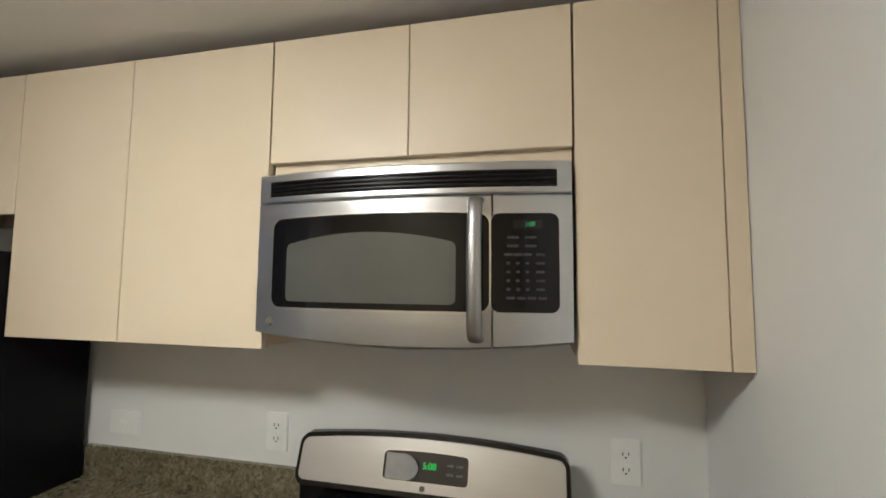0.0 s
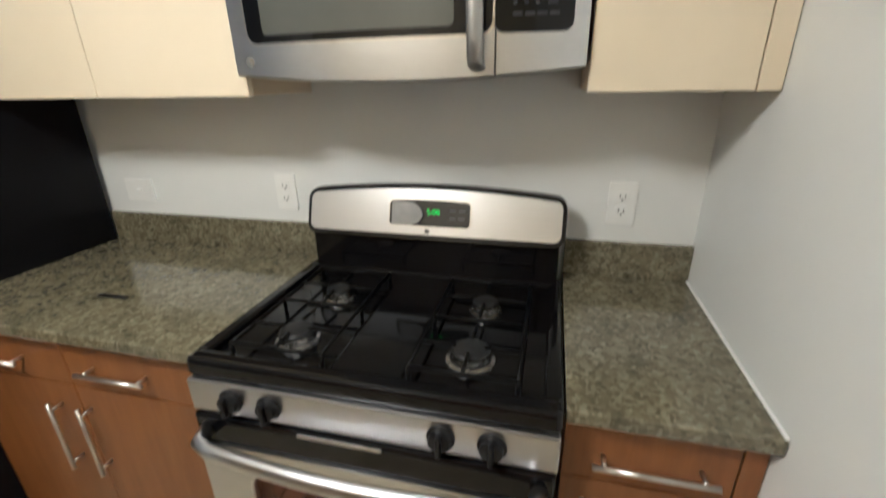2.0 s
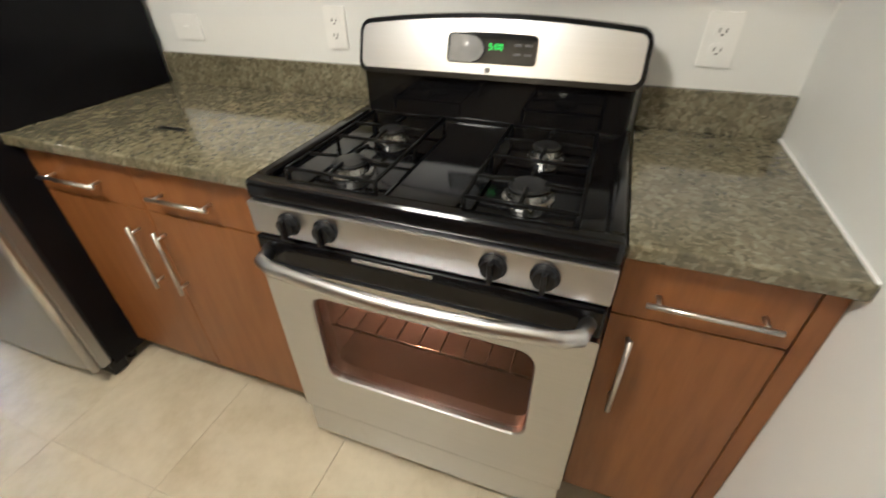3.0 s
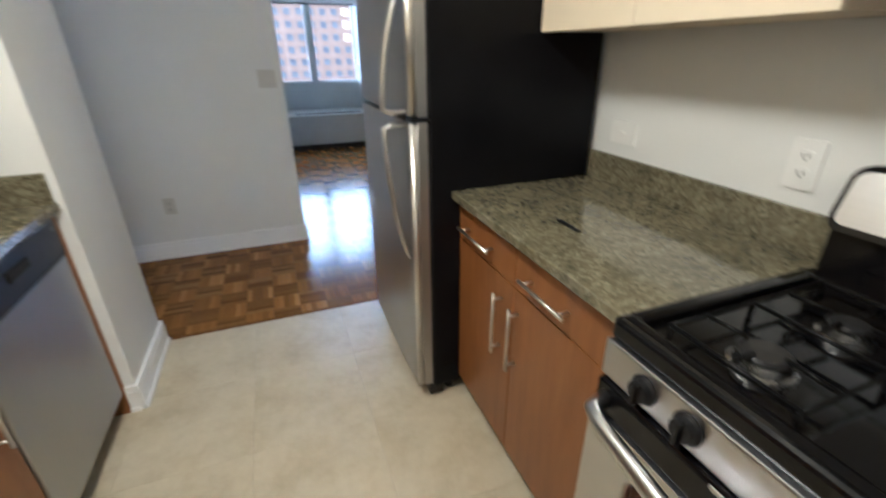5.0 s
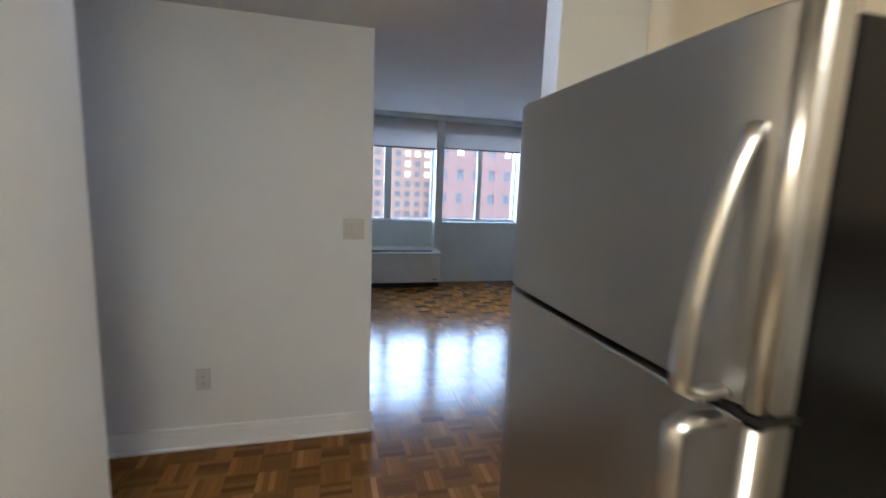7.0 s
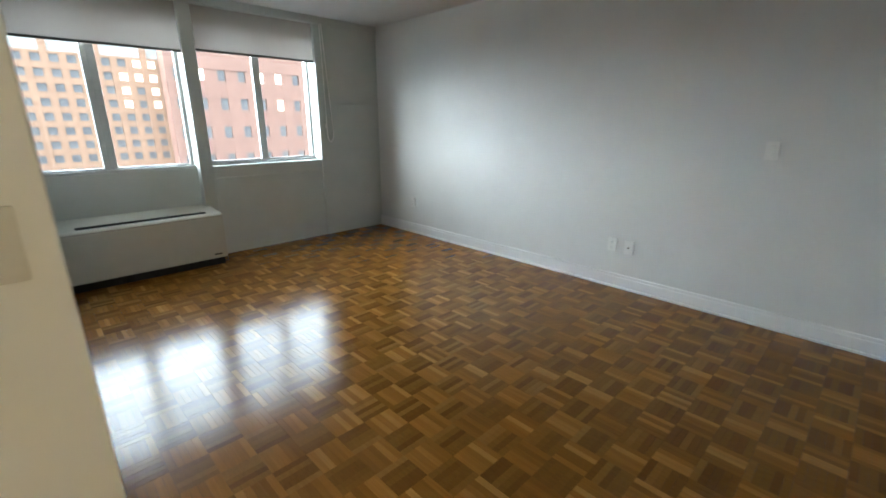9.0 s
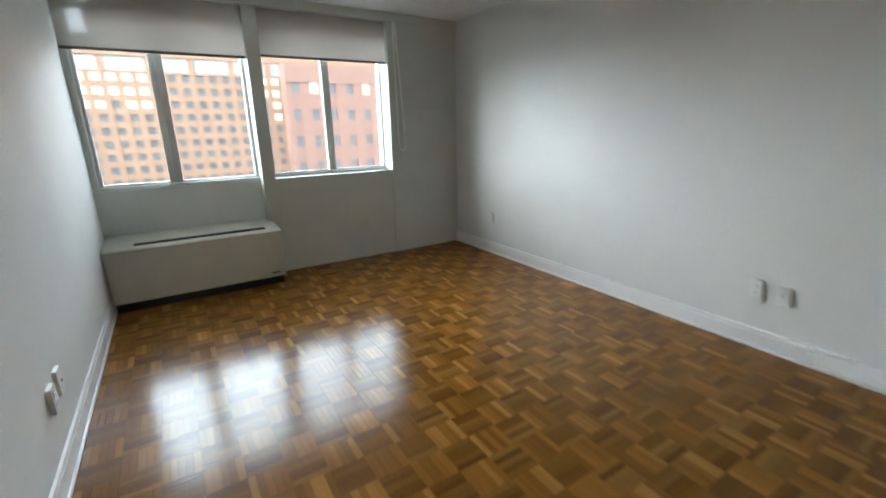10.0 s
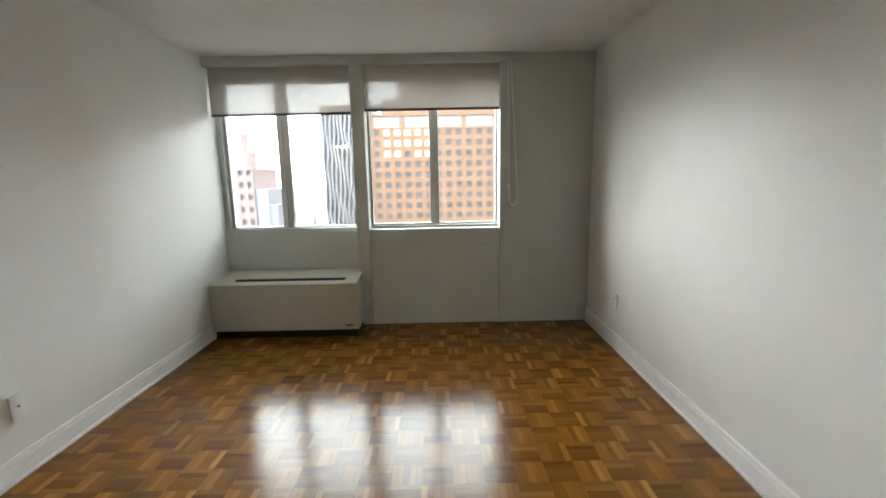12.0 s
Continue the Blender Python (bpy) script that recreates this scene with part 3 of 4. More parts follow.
def wall_cabinet(x0, x1, z0, z1, doors, label, filler=None, y_back=-0.002, front=YF, face=-1):
    c = thing("wall_cabinet", ((x0 + x1) / 2, y_back, z0), label, "cabinet", "cream wall cabinets")
    f0 = front - face * 0.02
    ya, yb = sorted((f0, y_back))
    part("body", box(x0 + 0.001, x1 - 0.001, ya, yb, z0 + 0.002, z1, 0.001), M_CREAM_EDGE, c)
    g = 0.0014
    for a, b in doors:
        yy = sorted((front, f0 + face * 0.0015))
        part("door", box(a + g, b - g, yy[0], yy[1], z0, z1 - 0.002, 0.0015), M_CREAM, c)
    if filler:
        yy = sorted((front + 0.001, f0 + face * 0.0015))
        part("filler_strip", box(filler[0] + g, filler[1], yy[0], yy[1], z0, z1 - 0.002, 0.001), M_CREAM, c)
    return c


wall_cabinet(-1.235, -0.370, 1.42, 2.222, [(-1.235, -0.822), (-0.822, -0.370)], "cream laminate wall cabinet with two flat handleless doors")
over_range = wall_cabinet(-0.368, 0.384, 1.892, 2.222, [(-0.368, 0.005), (0.005, 0.384)], "short cream laminate cabinet above the microwave")
part("under_strip", box(-0.366, 0.382, -0.268, -0.012, 1.860, 1.8935, 0.001), M_CREAM, over_range)
wall_cabinet(0.386, 0.718, 1.42, 2.222, [(0.386, 0.677)], "cream laminate wall cabinet with one flat door and a filler", filler=(0.677, 0.718))
wall_cabinet(-2.108, -1.236, 1.785, 2.222, [(-2.108, -1.236)], "cream laminate cabinet above the refrigerator")
for a, b in ((-1.628, -1.05), (-1.05, -0.45), (-0.45, 0.15), (0.15, 0.718)):
    wall_cabinet(a, b, 1.37, 2.222, [(a, b)], "cream laminate wall cabinet over the dishwasher counter", y_back=-2.618, front=-2.20, face=1)


# ---------- kitchen: microwave ----------
def microwave():
    m = thing("microwave", (0, -0.002, 1.465), "stainless over-the-range microwave with black glass door and curved handle", "microwave")
    x0, x1, z0, z1 = -0.379, 0.379, 1.465, 1.856
    yf = -0.306
    bow = lambda x: 0.036 * (1 - (x / 0.379) ** 2)
    sag = lambda x: 0.020 * (1 - (x / 0.379) ** 2)
    part("body", box(x0 + 0.004, x1 - 0.004, -0.285, -0.003, z0 + 0.012, z1 - 0.004, 0.003), M_PLASTIC, m)
    part("bottom_plate", box(x0 + 0.01, x1 - 0.01, -0.28, -0.01, z0 + 0.002, z0 + 0.0115), M_STEEL, m)
    zt = 1.782
    top = part("vent_panel", bowed(x0, x1, zt + 0.002, z1, -0.284, yf, bow), M_STEEL, m)
    part("vent_grille", bowed(-0.345, 0.348, zt + 0.014, z1 - 0.018, -0.29, yf - 0.0015, bow), M_BLACK, top)
    for k in range(4):
        z = zt + 0.020 + k * 0.0095
        part("louvre", bowed(-0.341, 0.344, z, z + 0.0055, -0.29, yf - 0.0065, bow), M_PLASTIC, top)
    door = part("door", bowed(x0, 0.209, z0, zt, -0.284, yf, bow, drop=sag), M_STEEL, m)
    panel = part("control_panel", bowed(0.2125, x1, z0, zt, -0.284, yf, bow, 6, drop=sag), M_STEEL, m)
    part("glass", plate(outline(0.535, 0.212, 0.024, arch=0.006), -0.063, 1.634, yf + 0.01, yf - 0.0022, bow=bow), M_BLACK, door, "black glass door panel")
    part("screen", plate(outline(0.420, 0.135, 0.012, arch=0.026), -0.077, 1.610, yf + 0.01, yf - 0.0040, bow=bow), M_MWGLASS, door, "grey see-through mesh screen")
    part("trim_line", plate(outline(0.545, 0.222, 0.027, arch=0.006), -0.063, 1.634, yf + 0.01, yf - 0.0012, bow=bow), M_NICKEL, door, "bright edge round the glass")
    part("key_glass", plate(outline(0.142, 0.212, 0.018), 0.280, 1.634, yf + 0.01, yf - 0.0022, bow=bow), M_BLACK, panel, "black glass control panel")
    part("display", plate(outline(0.062, 0.019, 0.002), 0.286, 1.716, yf + 0.01, yf - 0.0032, bow=bow), M_DISPLAY, panel)
    letters("5:08", 0.013, (0.290, yf - 0.0040 - bow(0.290), 1.716), panel, M_GREEN_DIM)
    for r in range(8):
        z = 1.688 - r * 0.0185
        cols = (0.255, 0.292) if r < 2 else ((0.245, 0.265, 0.285, 0.312) if r < 7 else (0.25, 0.272, 0.294, 0.316))
        for cx in cols:
            wide = 0.024 if r < 2 else (0.018 if cx > 0.3 or r in (2, 7) else 0.007)
            part("key", plate(outline(wide, 0.0055, 0.001, 1), cx, z, yf + 0.01, yf - 0.0028, bow=bow), M_KEY, panel)
    hx = 0.178
    hb = yf - bow(hx)
    pts = [(hx, hb + 0.004, 1.770), (hx, hb - 0.022, 1.766)] + [(hx, hb - 0.032 - 0.010 * math.sin(math.pi * k / 8), 1.755 - 0.27 * k / 8) for k in range(9)] + [(hx, hb - 0.022, 1.474), (hx, hb + 0.004, 1.470)]
    part("handle", tube(pts, 0.0095, 12, flat=1.7), M_STEEL_V, door, "curved satin steel handle", smooth=True)
    part("badge", lathe([(0.0, 0), (0.011, 0), (0.011, 0.002), (0.0, 0.003)], (-0.335, yf - bow(-0.335), 1.492), 18, "Y"), M_CHROME, door, "small round metal badge")
    for sx in (-0.2, 0.2):
        part("cooktop_lamp_cover", box(sx - 0.05, sx + 0.05, -0.24, -0.19, z0 - 0.001, z0 + 0.004, 0.001), M_GREY, m)


microwave()


# ---------- kitchen: gas range ----------
def gas_range():
    r = thing("gas_range", (0, -0.03, 0.0), "stainless and black gas range with four burners and an oven window", "stove")
    x0, x1 = -0.380, 0.380
    shell = box(x0 + 0.003, -0.30, -0.588, -0.02, 0.03, 0.885, 0.003)
    box(0.30, x1 - 0.003, -0.588, -0.02, 0.03, 0.885, 0.003, shell)
    box(-0.30, 0.30, -0.588, -0.02, 0.03, 0.335, 0.002, shell)
    box(-0.30, 0.30, -0.588, -0.02, 0.71, 0.885, 0.002, shell)
    box(-0.30, 0.30, -0.16, -0.02, 0.335, 0.71, 0.002, shell)
    part("body", shell, M_OVEN, r, "dark enamel range body and oven cavity")
    # cooktop: a raised rim round a sunk pan
    pan = part("cooktop", box(x0 + 0.02, x1 - 0.02, -0.61, -0.10, 0.884, 0.908, 0.004), M_BLACK, r, "glossy black enamel cooktop")
    part("front_rim", box(x0, x1, -0.632, -0.590, 0.880, 0.926, 0.012, seg=3), M_BLACK, pan)
    part("back_rim", box(x0, x1, -0.135, -0.085, 0.885, 0.926, 0.010, seg=3), M_BLACK, pan)
    for sx in (x0, x1 - 0.035):
        part("side_rim", box(sx, sx + 0.035, -0.60, -0.125, 0.885, 0.9255, 0.010, seg=3), M_BLACK, pan)
    part("centre_bridge", box(-0.080, 0.078, -0.60, -0.12, 0.885, 0.915, 0.008, seg=3), M_BLACK, pan)
    for sx in (-0.352, 0.352):
        part("screw_cap", lathe([(0.006, 0), (0.006, 0.012), (0.003, 0.015)], (sx, -0.108, 0.926), 10), M_CHROME, r)
    for bx, by, s in ((-0.197, -0.290, 0.85), (-0.197, -0.498, 1.0), (0.195, -0.282, 0.85), (0.195, -0.490, 1.05)):
        b = part("burner", lathe([(0.050 * s, 0), (0.049 * s, 0.005), (0.042 * s, 0.008), (0.038 * s, 0.022), (0.0, 0.023)], (bx, by, 0.908), 24), M_CHROME, r, "bright metal gas burner", smooth=False)
        part("burner_cap", lathe([(0.036 * s, 0), (0.038 * s, 0.004), (0.033 * s, 0.008), (0.0, 0.009)], (bx, by, 0.931), 24), M_CAP, b, "dark enamel burner cap")
    for gx in (-0.197, 0.195):
        bm = bmesh.new()
        w, ya, yb, z = 0.104, -0.580, -0.185, 0.940
        loop = [(gx - w, ya, z), (gx + w, ya, z), (gx + w, yb, z), (gx - w, yb, z), (gx - w, ya, z)]
        for p, q in zip(loop, loop[1:]):
            tube([p, q], 0.0042, 8, bm)
        ym = (ya + yb) / 2
        tube([(gx - w, ym, z), (gx + w, ym, z)], 0.0042, 8, bm)
        for by in (-0.290 if gx < 0 else -0.282, -0.498 if gx < 0 else -0.490):
            for dx, dy in ((1, 0), (-1, 0), (0, 1), (0, -1)):
                far = (gx + dx * w, by + dy * 0.082, z)
                tube([far, (gx + dx * 0.03, by + dy * 0.03, z + 0.004)], 0.0042, 8, bm)
        for cx in (-w, w):
            for cy in (ya, ym, yb):
                tube([(gx + cx, cy, z), (gx + cx, cy, 0.906)], 0.005, 8, bm)
        part("grate", bm, M_IRON, r, "black cast iron pan grate", smooth=True)
    # backguard
    part("backguard", box(x0 + 0.022, x1 - 0.014, -0.118, -0.022, 0.90, 1.04, 0.010, seg=3), M_BLACK, r, "glossy black lower backguard")
    def lean(bm):
        for v in bm.verts:
            if v.co.y < -0.09:
                v.co.y += (v.co.z - 1.03) * 0.34
        return bm
    hood = part("backguard_frame", lean(plate(outline(0.742, 0.124, 0.028, arch=0.022), 0.008, 1.094, -0.070, -0.138)), M_BLACK, r, "black rounded backguard rim")
    part("backguard_panel", lean(plate(outline(0.720, 0.100, 0.018, arch=0.021), 0.008, 1.096, -0.10, -0.1415)), M_STEEL, hood, "brushed steel backguard face")
    part("display_trim", lean(plate(outline(0.236, 0.070, 0.012, arch=0.004), 0.010, 1.103, -0.10, -0.1432)), M_NICKEL, hood)
    disp = part("display", lean(plate(outline(0.230, 0.064, 0.010, arch=0.004), 0.010, 1.103, -0.10, -0.1455)), M_DISPLAY, r, "black glass oven clock")
    letters("5:08", 0.022, (0.022, -0.1462 + 0.0265, 1.108), disp, M_GREEN, tilt=71.2)
    film = bmesh.new()
    rows = []
    for i in range(13):
        u = i / 12
        wide = 0.030 * (1.0 if u < 0.55 else math.sqrt(max(0.02, 1 - ((u - 0.55) / 0.45) ** 2)))
        lift = 0.0015 + 0.007 * u * u
        crease = lambda v: 0.004 * math.exp(-((u - 0.55) / 0.10) ** 2 - ((v - 0.7) / 0.35) ** 2)
        rows.append([film.verts.new((-0.098 + 0.092 * u, -0.1462 - lift + crease(v), 1.103 + wide * v)) for v in (-1, -0.5, 0, 0.35, 0.7, 1)])
    for a, b in zip(rows, rows[1:]):
        for k in range(5):
            film.faces.new((a[k], a[k + 1], b[k + 1], b[k]))
    part("peeling_film", lean(film), M_FILM, disp, "clear protective film peeling off the clock, glare in its colour", smooth=True)
    for kx in (0.077, 0.103):
        for kz in (1.114, 1.094):
            part("key", lean(plate(outline(0.018, 0.005, 0.001, 1), kx, kz, -0.10, -0.1461)), M_GREY, disp)
    part("badge", lean(plate(outline(0.014, 0.012, 0.004), 0.006, 1.056, -0.10, -0.1432)), M_GREY, hood, "small square badge")
    # control strip and knobs
    part("control_strip", box(x0 + 0.002, x1 - 0.002, -0.640, -0.58, 0.802, 0.880, 0.004), M_STEEL, r, "brushed steel knob panel")
    for kx in (-0.275, -0.187, 0.168, 0.262):
        k = part("knob", lathe([(0.026, 0), (0.027, 0.004), (0.022, 0.008), (0.020, 0.019), (0.0, 0.021)], (kx, -0.640, 0.842), 20, "Y"), M_PLASTIC, r, "black plastic burner knob")
        part("grip", box(kx - 0.005, kx + 0.005, -0.670, -0.655, 0.820, 0.864, 0.003), M_PLASTIC, k)
    part("door_top", box(x0 + 0.004, x1 - 0.004, -0.645, -0.59, 0.725, 0.796, 0.006), M_BLACK, r, "black strip above the oven door")
    part("vent_slot", box(-0.13, 0.05, -0.6475, -0.64, 0.782, 0.790, 0.001), M_NICKEL, r)
    # oven door: a steel frame round the window
    door = part("oven_door", ring(outline(0.530, 0.290, 0.040), outline(0.752, 0.534, 0.006), 0.003, 0.507, 0.0, 0.457, -0.600, -0.652), M_STEEL, r, "brushed steel oven door")
    part("window_glass", plate(outline(0.545, 0.305, 0.045), 0.003, 0.507, -0.630, -0.636), M_OVENGLASS, door, "dark see-through oven glass")
    hp = [(-0.350, -0.640, 0.758), (-0.340, -0.682, 0.756)] + [(-0.31 + 0.62 * k / 12, -0.692 - 0.016 * math.sin(math.pi * k / 12), 0.752 - 0.010 * math.sin(math.pi * k / 12)) for k in range(13)] + [(0.340, -0.682, 0.756), (0.350, -0.640, 0.758)]
    part("oven_handle", tube(hp, 0.020, 14, flat=0.75), M_STEEL, door, "curved steel oven handle", smooth=True)
    # oven cavity behind the glass: rack bars and a lit bulb
    rack = bmesh.new()
    for k in range(10):
        rx = -0.27 + 0.06 * k
        tube([(rx, -0.57, 0.485), (rx, -0.18, 0.485)], 0.0032, 6, rack)
    for ry in (-0.572, -0.38, -0.178):
        tube([(-0.29, ry, 0.48), (0.29, ry, 0.48)], 0.004, 6, rack)
    part("oven_rack", rack, M_CHROME, r, "chrome wire oven rack")
    part("oven_bulb", lathe([(0.0, 0), (0.016, 0.004), (0.020, 0.02), (0.012, 0.035), (0.0, 0.037)], (-0.15, -0.165, 0.395), 14, "Y"), M_BULB, r, "lit oven bulb", smooth=True)
    part("drawer", box(x0 + 0.006, x1 - 0.006, -0.645, -0.59, 0.05, 0.178, 0.006), M_STEEL, r, "steel drawer under the oven")
    part("kick_plate", box(x0 + 0.02, x1 - 0.02, -0.57, -0.55, 0.0, 0.05), M_RUBBER, r)


gas_range()


# ---------- kitchen: base cabinets and worktops ----------
def bar_handle(p, q, out, parent):
    """A slim bar on two posts; out: the way it stands off the door."""
    p, q, o = Vector(p), Vector(q), Vector(out)
    bm = tube([p + o, q + o], 0.0055, 8)
    for e in (p.lerp(q, 0.1), p.lerp(q, 0.9)):
        tube([e, e + o], 0.0045, 8, bm)
    return part("handle", bm, M_NICKEL, parent, "satin metal bar handle", smooth=True)


def base_cabinet(x0, x1, front, back, drawers, doors, handles, label, face=-1, filler=None):
    c = thing("base_cabinet", ((x0 + x1) / 2, (front + back) / 2, 0), label, "cabinet", "cherry base cabinets")
    f0 = front - face * 0.02
    ya, yb = sorted((f0, back))
    part("body", box(x0 + 0.001, x1 - 0.001, ya, yb, 0.085, 0.882), M_WOOD, c)
    ta, tb = sorted((front - face * 0.07, back))
    part("toe_kick", box(x0 + 0.001, x1 - 0.001, ta, tb, 0.0, 0.084), M_RUBBER, c)
    g = 0.0018
    yy = sorted((front, f0 + face * 0.0015))
    off = (0, face * 0.032, 0)
    for kind, items, za, zb in (("drawer", drawers, 0.737, 0.874), ("door", doors, 0.090, 0.733)):
        for a, b in items:
            d = part(kind, box(a + g, b - g, yy[0], yy[1], za, zb, 0.0015), M_WOOD, c)
            for p, q, k in handles:
                if k == kind and a < p[0] < b:
                    bar_handle((p[0], front, p[1]), (q[0], front, q[1]), off, d)
    if filler:
        part("filler_strip", box(filler[0] + g, filler[1], yy[0] + 0.001, yy[1] + 0.001, 0.09, 0.874, 0.001), M_WOOD, c)
    return c


base_cabinet(-1.235, -0.386, -0.572, -0.002, [(-1.235, -0.825), (-0.825, -0.386)], [(-1.235, -0.825), (-0.825, -0.386)],
             [((-1.173, 0.798), (-0.950, 0.798), "drawer"), ((-0.757, 0.798), (-0.556, 0.798), "drawer"),
              ((-0.895, 0.462), (-0.895, 0.684), "door"), ((-0.795, 0.462), (-0.795, 0.684), "door")],
             "reddish cherry base cabinet with two drawers above two doors")
base_cabinet(0.386, 0.718, -0.572, -0.002, [(0.386, 0.680)], [(0.386, 0.680)],
             [((0.438, 0.796), (0.645, 0.796), "drawer"), ((0.432, 0.485), (0.432, 0.700), "door")],
             "narrow reddish cherry base cabinet beside the end wall", filler=(0.680, 0.718))
for a, b in ((-1.015, -0.40), (-0.40, 0.20), (0.20, 0.718)):
    base_cabinet(a, b, -1.905, -2.618, [(a, b)], [(a, b)],
                 [((a + 0.2, 0.798), (b - 0.2, 0.798), "drawer"), ((a + 0.06, 0.492), (a + 0.06, 0.712), "door")],
                 "reddish cherry base cabinet under the dishwasher counter", face=1)


def worktop(x0, x1, y0, y1, splash, label):
    w = thing("worktop", ((x0 + x1) / 2, (y0 + y1) / 2, 0.883), label, "countertop")
    part("slab", box(x0, x1, y0, y1, 0.883, 0.914, 0.004, seg=2), M_GRANITE, w)
    for s in splash:
        part("backsplash", box(*s, 0.914, 1.016, 0.002), M_GRANITE, w)
    return w


worktop(-1.250, -0.383, -0.602, -0.001, [(-1.250, -0.383, -0.019, -0.001)], "polished green-brown granite worktop beside the refrigerator")
worktop(0.383, 0.719, -0.602, -0.001, [(0.383, 0.719, -0.019, -0.001)], "polished green-brown granite worktop beside the end wall")
worktop(-1.629, 0.719, -2.619, -1.875, [(-1.629, -1.611, -2.60, -1.882), (-1.611, 0.719, -2.619, -2.601)], "polished granite worktop over the dishwasher")


solo("trim_caulk", box(0.7125, 0.7185, -0.600, -0.020, 0.9142, 0.9195, 0.0015), M_TRIM, "white caulk line between worktop and end wall", "trim", **S)


def dishwasher():
    d = thing("dishwasher", (-1.31, -2.2, 0), "stainless dishwasher with a black control strip", "dishwasher")
    part("body", box(-1.605, -1.02, -2.60, -1.93, 0.09, 0.88), M_PLASTIC, d)
    door = part("door", box(-1.602, -1.022, -1.93, -1.900, 0.105, 0.735, 0.006), M_STEEL_V, d, "brushed steel door")
    part("control_strip", box(-1.602, -1.022, -1.93, -1.896, 0.739, 0.872, 0.006), M_PLASTIC, d, "black control strip")
    part("latch", box(-1.37, -1.25, -1.897, -1.890, 0.80, 0.83, 0.003), M_RUBBER, d)
    part("badge", box(-1.58, -1.555, -1.8965, -1.8945, 0.835, 0.850, 0.001), M_GREY, d)
    part("kick_plate", box(-1.60, -1.024, -1.99, -1.965, 0.0, 0.10), M_RUBBER, d)


dishwasher()
solo("black_strip", box(-0.85, -0.755, -0.432, -0.418, 0.9142, 0.919, 0.0015), M_PLASTIC, "thin black strip lying on the granite worktop", "strip")
filler = solo("filler_panel", box(-1.628, -1.608, -2.60, -1.897, 0.0, 0.882, 0.001), M_WOOD, "narrow cherry end panel beside the dishwasher", "panel")


# ---------- kitchen: refrigerator ----------
def refrigerator():
    f = thing("refrigerator", (-1.65, -0.35, 0), "top-freezer refrigerator with steel doors and black sides", "refrigerator")
    x0, x1 = -2.060, -1.236
    part("body", box(x0 + 0.004, x1 - 0.002, -0.680, -0.03, 0.05, 1.672, 0.005), M_FRIDGE, f, "black textured cabinet")
    mid = (x0 + x1) / 2
    bow = lambda x: 0.030 * (1 - abs((x - mid) / 0.4125) ** 12) + 0.006 * (1 - ((x - mid) / 0.4125) ** 2)
    for name, za, zb in (("freezer_door", 1.173, 1.688), ("fridge_door", 0.075, 1.158)):
        d = part(name, bowed(x0, x1, za, zb, -0.690, -0.722, bow, 60), M_STEEL_V, f, "brushed steel door")
        # The rounded corner's highlight, added as a tube of brighter metal.
        part("edge_trim", tube([(x1 - 0.012, -0.7385, za + 0.004), (x1 - 0.012, -0.7385, zb - 0.004)], 0.0135, 14), M_NICKEL, d, "rounded door edge, its highlight put into brighter metal", smooth=True)
        part("gasket", box(x0 + 0.006, x1 - 0.006, -0.691, -0.679, za + 0.004, zb - 0.004), M_RUBBER, d)
        hx = -1.292
        yb = -0.722 - bow(hx)
        if name == "freezer_door":
            za2, zb2 = 1.186, 1.545
            pts = [(hx, yb, zb2)] + [(hx, yb - 0.012 - 0.062 * math.sin(math.pi * 0.5 * k / 10) ** 0.8, zb2 - 0.02 - (zb2 - za2 - 0.03) * k / 10) for k in range(11)] + [(hx, yb - 0.05, za2), (hx, yb, za2)]
        else:
            za2, zb2 = 0.660, 1.146
            pts = [(hx, yb, zb2), (hx, yb - 0.05, zb2)] + [(hx, yb - 0.012 - 0.062 * math.cos(math.pi * 0.5 * k / 10) ** 0.8, zb2 - 0.01 - (zb2 - za2 - 0.03) * k / 10) for k in range(11)] + [(hx, yb, za2)]
        part("handle", tube(pts, 0.0095, 12, flat=1.7), M_NICKEL, d, "curved satin metal handle", smooth=True)
    part("hinge_cover", box(x0 + 0.01, x0 + 0.09, -0.72, -0.60, 1.689, 1.703, 0.004), M_PLASTIC, f)
    part("middle_hinge", box(x1 - 0.06, x1 + 0.004, -0.745, -0.68, 1.1595, 1.1715, 0.002), M_PLASTIC, f)
    part("base_grille", box(x0 + 0.01, x1 - 0.005, -0.70, -0.64, 0.008, 0.070, 0.004), M_PLASTIC, f)
    for wx in (x0 + 0.05, x1 - 0.05):
        for wy in (-0.6, -0.08):
            part("roller_foot", lathe([(0.018, 0), (0.018, 0.05)], (wx, wy, 0.0), 10), M_PLASTIC, f)


refrigerator()


